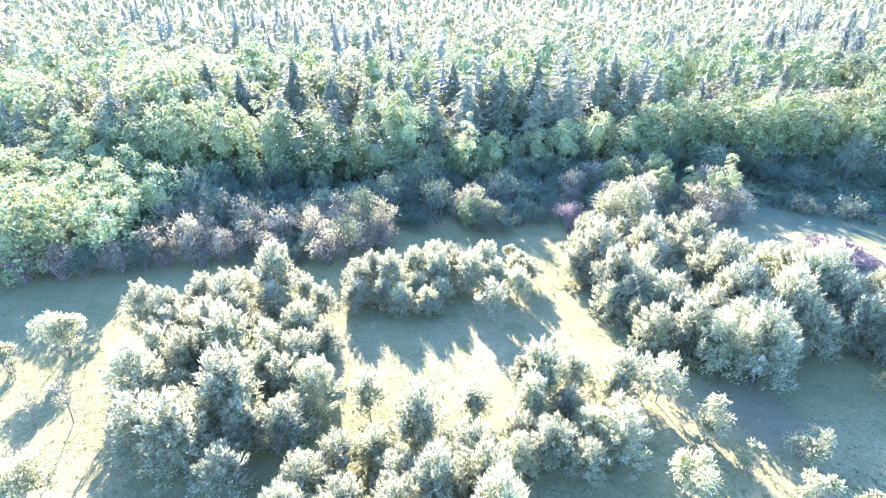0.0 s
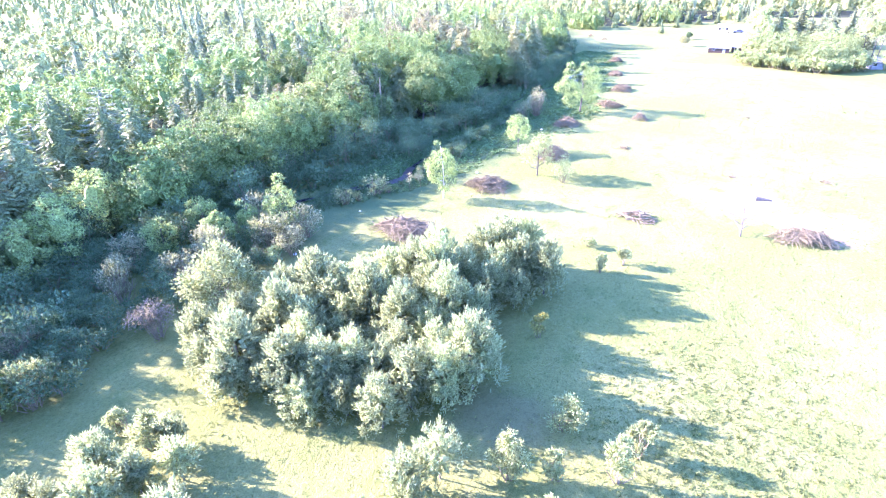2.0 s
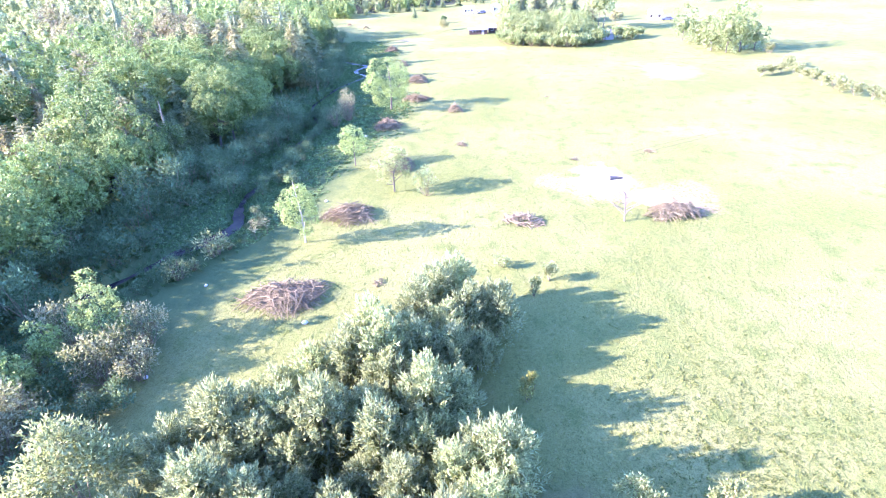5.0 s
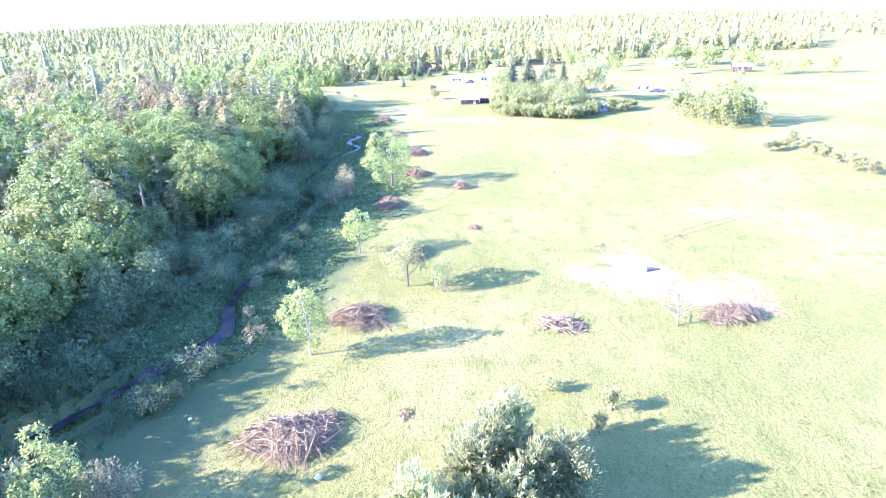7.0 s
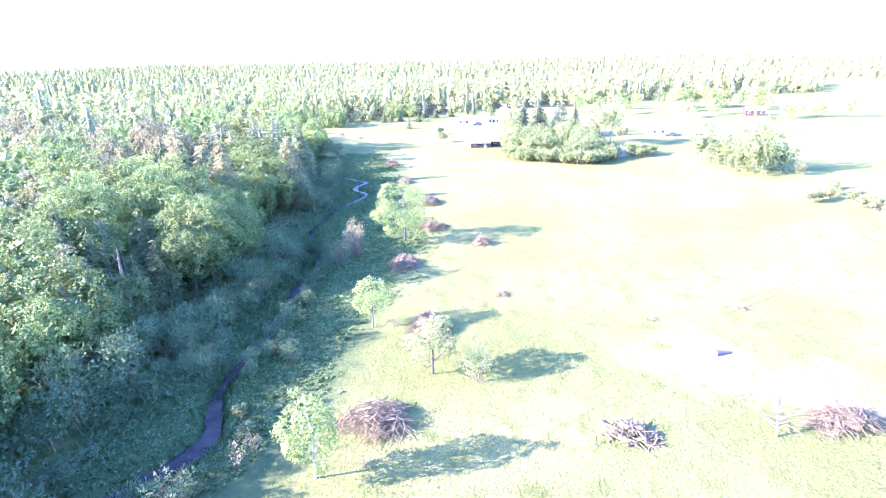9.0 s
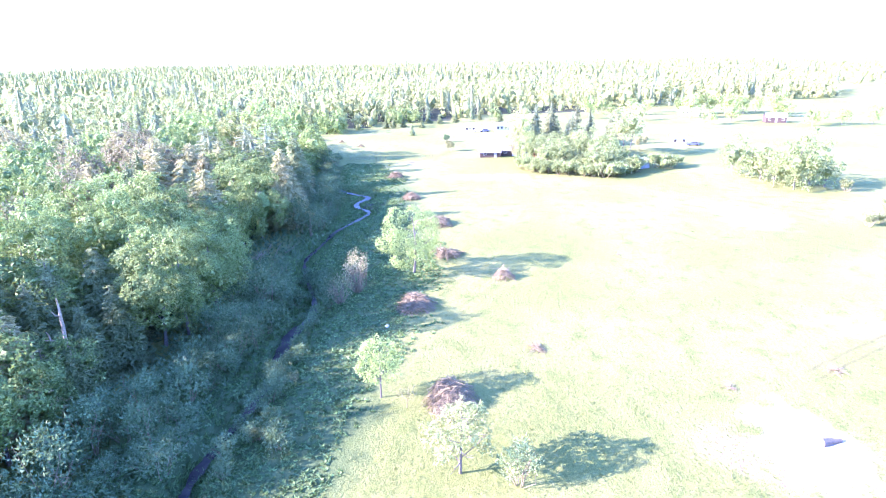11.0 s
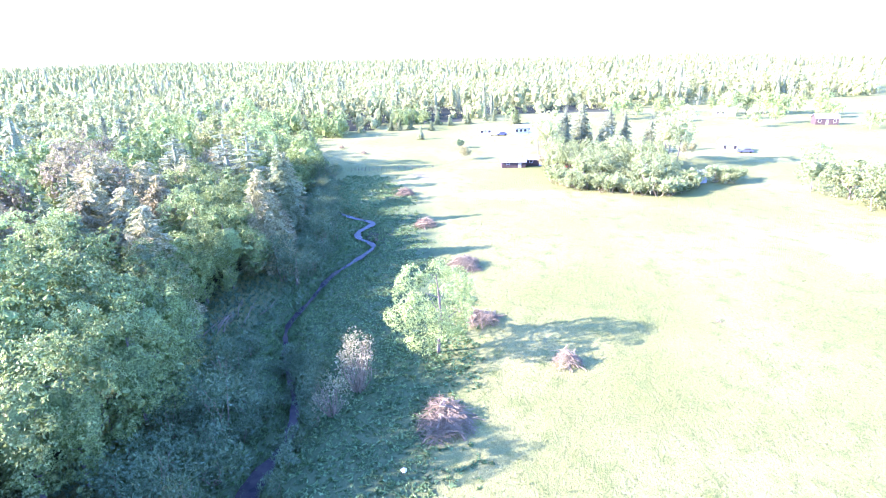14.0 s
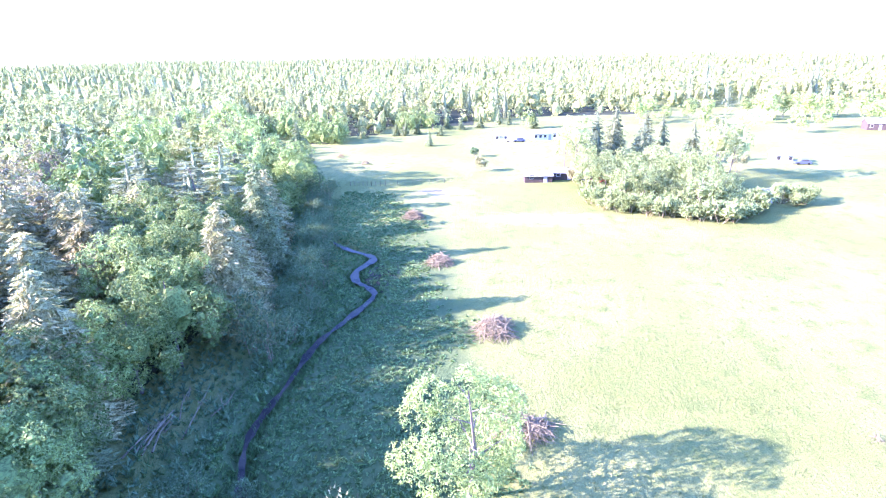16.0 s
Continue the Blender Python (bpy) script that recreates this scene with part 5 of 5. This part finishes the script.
def house(name, label, category, x, y, turn, w, d, h, rise, wall, roof, windows=4, door=True):
    """Gabled building: length w along x, its windowed front on the -y side."""
    t = empty(name, label, category)
    t.matrix_basis = standing(x, y, turn)
    pc = Pieces()
    pc.add(*box(w, d, h + 0.1, (0, 0, -0.1)))
    gx = w / 2
    pc.add([(-gx, -d / 2, h), (-gx, d / 2, h), (-gx, 0, h + rise), (gx, -d / 2, h), (gx, d / 2, h), (gx, 0, h + rise)], None, [(0, 2, 1), (3, 4, 5)])
    part("wall", pc.mesh("wall", wall), t)
    o, k = 0.35, 0.14
    dz = rise / (d / 2) * o
    pc = Pieces()
    for s in (-1, 1):
        lo, hi = [(gx + o), s * (d / 2 + o), h - dz], [(gx + o), 0, h + rise]
        v = [(-lo[0], lo[1], lo[2]), (lo[0], lo[1], lo[2]), (hi[0], 0, hi[2]), (-hi[0], 0, hi[2])]
        v += [(a, b, c + k) for a, b, c in v]
        pc.add(v, [(0, 1, 2, 3), (4, 7, 6, 5), (0, 4, 5, 1), (1, 5, 6, 2), (2, 6, 7, 3), (3, 7, 4, 0)])
    part("roof", pc.mesh("roof", roof), t)
    n = windows + (1 if door else 0)
    for i in range(n):
        cx = -w / 2 + w * (i + 0.5) / n
        if door and i == n // 2:
            part("door", boxes_mesh("door", M_GREYWALL, (0.95, 0.08, 2.0, (cx, -d / 2 - 0.03, 0.05))), t)
            continue
        for face in (-1, 1):
            fr = part("window", boxes_mesh("window", M_SIDING, (1.1, 0.06, 1.15, (cx, face * (d / 2 + 0.025), 0.95))), t)
            part("pane", boxes_mesh("pane", M_DARK, (0.9, 0.05, 0.95, (cx, face * (d / 2 + 0.06), 1.05))), fr)
    return t


def car(x, y, turn, paint):
    t = empty("parked_car", "small parked car standing beside the house", "car", "parked cars")
    t.matrix_basis = standing(x, y, turn)
    pc = Pieces()
    prof = [(-2.1, 0.35), (2.1, 0.35), (2.15, 0.75), (1.1, 0.9), (0.5, 1.42), (-1.2, 1.45), (-1.8, 0.95), (-2.15, 0.85)]
    n = len(prof)
    v = [(a, -0.85, b) for a, b in prof] + [(a, 0.85, b) for a, b in prof]
    pc.add(v, [(i, (i + 1) % n, n + (i + 1) % n, n + i) for i in range(n)], [(0, i + 1, i) for i in range(1, n - 1)] + [(n, n + i, n + i + 1) for i in range(1, n - 1)])
    part("body", pc.mesh("body", paint), t)
    part("side_glass", boxes_mesh("side_glass", M_DARK, (1.7, 1.74, 0.36, (-0.35, 0, 0.98))), t)
    for i in (-1.35, 1.35):
        for j in (-0.8, 0.8):
            pc = Pieces()
            add_stick(pc, (i, j - 0.1, 0.33), (i, j + 0.1, 0.33), 0.33, 0.33, 10)
            part("wheel", pc.mesh("wheel", M_TIRE), t)


house("mobile_home", "long low white house with a row of windows", "house", 288.2, 34.3, -78, 10.4, 4.4, 2.5, 1.1, M_SIDING, M_ROOF, 5)
house("white_house", "small white house beside parked cars", "house", 286.5, 50.6, -85, 4.6, 4.0, 2.3, 1.1, M_SIDING, M_TIN, 2)
house("farm_shed", "low weathered shed with a grey shingle roof", "shed", 222.6, 43.6, -86, 6.8, 3.6, 1.7, 0.6, M_REDWALL, M_ROOF, 1)
house("farm_shed", "low weathered shed with a brown roof", "shed", 225.6, 37.0, -86, 5.6, 3.4, 1.9, 0.8, M_REDWALL, M_ROOF, 1)
house("grey_shed", "small grey shed half hidden among bushes", "shed", 201.6, -0.9, -70, 3.0, 3.0, 2.1, 0.9, M_GREYWALL, M_ROOF, 1)
house("white_house", "small white house with dark openings", "house", 244.6, -26.2, -95, 4.6, 4.6, 2.5, 1.2, M_SIDING, M_TIN, 2)
house("brown_barn", "low brown barn at the far edge of the pasture", "barn", 306.0, -92.0, -100, 8.5, 5.0, 2.6, 1.6, M_REDWALL, M_ROOF, 2)
house("white_house", "far white house among trees", "house", 342.0, -66.0, -100, 9.0, 5.0, 2.6, 1.6, M_SIDING, M_ROOF, 3)
for x, y, a, p in ((283.8, 46.6, 80, 0), (283.5, 44.2, 95, 1), (222.0, 32.0, 95, 1), (220.5, 29.4, 80, 2), (241.5, -30.5, 85, 1)):
    car(x, y, a, M_CARS[p])

# trees and bushes round the farm
def farm_models(material, dims, name, label, category, seed, leaf=0.3, dens=85, low=0.05):
    return [tree(name, label, category, crown_dome(seed + s, h, r, 24, int(dens * r * h / 2.2), leaf, low, material, False), trunk_mesh(seed + 10 + s, h * 0.8, 0.15, 6, r * 0.7, M_BARK, 0.2), "trees round the farm") for s, (h, r) in enumerate(dims)]


island = [(206, 33.0), (198.5, 32.5), (192.5, 21.7), (188.5, 12.2), (196, 3.5), (207, 3), (226, 4), (236, 14), (232, 30), (218, 34)]
spots = scatter(rng, island, 3.9)
front = line_distance(spots, [(206, 33.5), (196.9, 33.5), (191, 21.7), (185.7, 11.2), (197, 1.4)]) < 6.0
willow = farm_models(M_ISLE, [(9.5, 3.6), (8.0, 3.2), (11.0, 3.8)], "willow_tree", "full round willow in light green leaf", "tree", 1000)
plant(rng, willow, spots[~front], 0.7, 1.05)
skirt = scatter(rng, [(206, 35.0), (196.4, 34.5), (190, 22), (185.0, 11.0), (196.5, 0.6), (200, 4), (190.5, 13), (194.5, 22), (199.5, 32)], 2.0)
fringe = [shrub("leafy_shrub", "leafy green shrub at the edge of the farm trees", "shrub", 1040 + 3 * s, h, r, 620, 0.34, M_ISLE, 5, 10, "farm shrubs") for s, (h, r) in enumerate([(3.0, 1.8), (3.8, 2.0), (2.4, 1.7)])]
plant(rng, fringe, np.concatenate([skirt, spots[front], [(199.2, -6.5), (200.5, -9.0), (203, -11.5), (201, -4.5), (204, -7), (206, -10)]]), 0.85, 1.25)
tallspruce = [tree("spruce_tree", "tall blue-green spruce among the farm trees", "conifer", crown_conifer(1060 + s, h, r, 22, 10, 4, 0.05, 0.35, 0.58, M_FARSPRUCE, 0.25, 0.5, 0.6), trunk_mesh(1070 + s, h * 0.95, 0.22, 4, 1.0, M_BARK), "trees round the farm") for s, (h, r) in enumerate([(20, 4.8), (17.5, 4.4), (15, 4.2)])]
plant(rng, tallspruce, [(236, 27), (241, 21), (247, 11), (251, 5), (243, -1), (254, 17), (239, 14)], 0.75, 0.95)
thin = farm_models(M_SILVER, [(16.5, 4.2), (12, 3.4)], "cottonwood_tree", "tall thin-crowned tree in pale leaf", "tree", 1080, 0.34, 34, 0.25)
plant(rng, thin, [(219, 1.5), (222, -2.5), (232, 33), (236, 35), (226, -1.5), (245, 20)], 0.9, 1.1)
bush2 = farm_models(M_ISLE, [(7.5, 3.2), (9.6, 3.6), (6.0, 2.8)], "willow_tree", "wide low willow in light green leaf", "tree", 1100, 0.3, 85, 0.02)
plant(rng, bush2, [(191.5, -22.5), (190, -26.5), (187, -29), (178, -27), (174.5, -30), (175.5, -34), (180, -32), (176.5, -38.5), (183, -35), (185, -27)], 0.85, 1.2)
plant(rng, [shrub("leafy_shrub", "pale leafy shrub along the old fence line", "shrub", 1120 + 3 * s, h, r, 520, 0.34, M_WILLOW, 6, 10, "farm shrubs") for s, (h, r) in enumerate([(2.8, 1.7), (3.6, 1.9)])], [(142.9, -26.8), (144.6, -30), (145.8, -33.0), (142, -35), (139.5, -35), (136.7, -36.5), (133, -36.2), (130, -37.5), (127, -37.0), (124, -38.5), (120.4, -39.7), (117, -40), (114, -42), (171.5, -40.5), (150, -36), (155, -38)], 0.8, 1.25)
round_bush("red_bush", "round bush with red-brown leaves by the sheds", 221.0, 34.6, 3.8, 4.6, M_RUST, 1140, 900, 0.35)
round_bush("red_bush", "round bush with red-brown leaves near the farm", 231.5, -9.0, 5.5, 5.0, M_RUST, 1144, 900, 0.4)
round_bush("field_bush", "single round bush in the far field", 234.8, 57.8, 3.9, 4.0, M_RUST, 1148, 900, 0.35)
round_bush("field_bush", "dark single bush in the far field", 255.4, 59.7, 3.0, 3.0, M_SHRUB, 1152, 700, 0.35)
plant(rng, [tree("small_spruce", "small spruce in the far field", "conifer", crown_conifer(1160 + s, h, r, 12, 8, 3, 0.03, 0.4, 0.65, M_SPRUCE, 0.2, 0.5, 0.6), trunk_mesh(1165 + s, h * 0.9, 0.09, 2, 0.5, M_BARK), "small field trees") for s, (h, r) in enumerate([(5.5, 1.7), (4.2, 1.5)])], [(277, 75.7), (302, 91), (302, 87.5), (306, 82.9), (301, 73.4), (317, 66), (321, 72), (330, 45.6), (318, 35.6), (333, 50), (322, 58)], 0.8, 1.3)
plant(rng, farm_models(M_BRIGHT, [(7, 2.4), (9, 2.8)], "field_tree", "single leafy tree in the far field", "tree", 1170, 0.5, 40, 0.15), [(305, 88.5), (317.5, 78), (318.4, 37.8), (260, 31), (262, 27), (300, -60), (312, -75), (330, -110), (290, -100), (345, -90), (360, -50), (350, -20), (348, -71), (352, -81), (347, -87), (346, -96), (357, -108), (342, -110), (332, -11), (341, -24), (345, -36), (322, -34), (327, -61), (331, -105), (298, -109), (297, -117), (295, -129), (354, -92), (350, -64)], 0.85, 1.25)


# wire fence across the far end of the pasture
def fence():
    t = empty("wire_fence", "old wire fence of thin grey wooden posts", "fence")
    pts = smooth_line([(217, 90), (218, 80), (222, 64), (231, 59.5)], 9)
    post = boxes_mesh("post", M_GREYWOOD, (0.10, 0.10, 1.3, (0, 0, -0.2)))
    for x, y in pts:
        p = part("post", post, t)
        p.matrix_basis = standing(float(x), float(y))
    for z in (0.5, 0.9, 1.2):
        pc = Pieces()
        for a, b in zip(pts[:-1], pts[1:]):
            add_stick(pc, (*a, z), (*b, z), 0.015, 0.015, 3)
        part("wire", pc.mesh("wire", M_GREYWOOD), t)


fence()


# ---- low growth: plants of the wet meadow, grass tussocks ----
def tufts(name, label, pts, blades, length, width, up, material, seed, size=(0.6, 1.3)):
    rng = np.random.default_rng(seed)
    n = len(pts)
    z = ground_height(pts[:, 0], pts[:, 1])
    base = np.c_[pts, z]
    s = rng.uniform(*size, n)
    c = np.repeat(base, blades, 0)
    sc = np.repeat(s, blades)
    a = rng.uniform(0, 6.28, n * blades)
    u = unit(np.stack([np.cos(a), np.sin(a), np.full(len(a), up)], 1) + rng.normal(size=(len(a), 3)) * 0.2)
    c = c + u * (length * 0.30 * sc)[:, None] + np.c_[rng.normal(size=(len(a), 2)) * 0.12, np.zeros(len(a))] * sc[:, None]
    w = unit(np.cross(u, rng.normal(size=u.shape)))
    L, W = (length * sc)[:, None], (width * sc)[:, None]
    v = np.stack([c - u * L * 0.33 - w * W * 0.5, c - u * L * 0.33 + w * W * 0.5, c + u * L * 0.67], 1)
    me = mesh_np(name, v, (), np.arange(3 * len(a)).reshape(-1, 3), material)
    tagged(new(name, me), label, "grass", kind="stuff")


marsh = scatter(rng, [(58, 66), (75, 60), (90, 55), (105, 52), (130, 54), (160, 60), (190, 68), (212, 74), (216, 90), (195, 90), (172, 86), (150, 80), (130, 82), (118, 82), (104, 78), (80, 79), (58, 80)], 0.36, 110000)
ragged = np.array([noise.noise((p[0] * 0.12, p[1] * 0.12, 5.0)) for p in marsh]) * 7
marsh = marsh[(line_distance(marsh, STREAM_FINE) > 0.9) & (line_distance(marsh, [(75, 60), (90, 55), (105, 52), (130, 54), (160, 60), (190, 68), (212, 74), (216, 92)]) > 3.5 + ragged + rng.uniform(-2, 2, len(marsh)))]
tufts("marsh_plants", "low broad-leaved plants of the wet stream meadow", marsh, 8, 0.36, 0.27, 0.5, M_MARSH, 31)
sedge = scatter(rng, [(40, 76), (58, 66), (80, 68), (110, 68), (150, 70), (175, 72), (185, 90), (150, 84), (120, 86), (90, 84), (58, 88), (40, 88)], 1.0, 12000)
sedge = sedge[line_distance(sedge, STREAM_FINE) > 0.45]
tufts("sedge_tufts", "tall sedge tufts along the stream bank", sedge, 11, 0.9, 0.09, 1.5, M_MARSH, 32)
grass = scatter(rng, [(-45, 15), (60, 5), (130, -10), (170, 30), (170, 58), (100, 54), (62, 64), (40, 62), (-10, 55), (-45, 48)], 0.5, 60000)
tufts("grass_tufts", "short tufts of pasture grass", grass, 4, 0.24, 0.08, 0.9, M_TUFT, 33)
tussock = np.c_[rng.normal(30, 7, 1500), rng.normal(17, 5, 1500)]
tussock = tussock[tussock[:, 1] < 30]
tufts("grass_tussocks", "coarse grass tussocks on the pasture", tussock, 6, 0.2, 0.09, 0.7, M_TUFT, 34)
under = scatter(rng, [(-75, 70), (-10, 66), (20, 78), (45, 82), (60, 77), (104, 74), (120, 80), (150, 78), (185, 86), (217, 95), (217, 104), (175, 96), (147, 91), (121, 92), (89, 88), (60, 93), (22, 91), (-20, 84), (-75, 90)], 0.75, 40000)
under = under[line_distance(under, STREAM_FINE) > 1.3]
tufts("undergrowth", "tangled leafy undergrowth below the forest trees", under, 11, 0.62, 0.22, 1.1, M_SHRUB, 35, (0.6, 1.7))
edge_sedge = STREAM_FINE[:, None] + rng.normal(size=(len(STREAM_FINE), 14, 2)) * 0.75
edge_sedge = edge_sedge.reshape(-1, 2)
edge_sedge = edge_sedge[line_distance(edge_sedge, STREAM_FINE) > 0.4]
veil = edge_sedge[(edge_sedge[:, 0] > 108) & (edge_sedge[:, 0] < 158)]
tufts("bank_sedge", "tall sedge hiding the narrow stream", veil, 6, 0.95, 0.12, 1.6, M_MARSH, 37)
tufts("brink_sedge", "sedge hanging over the stream's brink", edge_sedge, 8, 0.7, 0.12, 1.2, M_MARSH, 36)


# ---- small clutter ----
def stone(x, y, r, seed):
    pc = Pieces()
    add_core(pc, np.random.default_rng(seed), (0, 0, r * 0.5), r, 0.7)
    ob = tagged(new("pale_stone", pc.mesh("pale_stone", M_LIMESTONE)), "small pale stone lying in the grass", "stone")
    ob.matrix_basis = standing(x, y, seed * 50)


M_LIMESTONE = grainy("pale_stone", (0.5, 0.5, 0.48), (0.7, 0.7, 0.68), 3.0, 0.8)
for i, (x, y, r) in enumerate([(100.1, 60.2, 0.3), (49.6, 66.9, 0.2), (35.2, 65.1, 0.28), (71.4, 59.6, 0.28), (43.2, 53.6, 0.3)]):
    stone(x, y, r, 1300 + i)
for i, (x, y, w, h) in enumerate([(95.3, 41.9, 2.6, 0.12), (88.1, 23.0, 1.5, 0.1), (91.5, 10.5, 2.2, 0.1), (126.8, 24.8, 1.0, 0.1), (50.4, 47.8, 1.6, 0.1), (243, 91.5, 3.0, 0.8), (256, 102, 3.0, 0.8)]):
    brush_pile("few dead sticks lying in the grass", x, y, w, w * 0.7, h, 1320 + i)
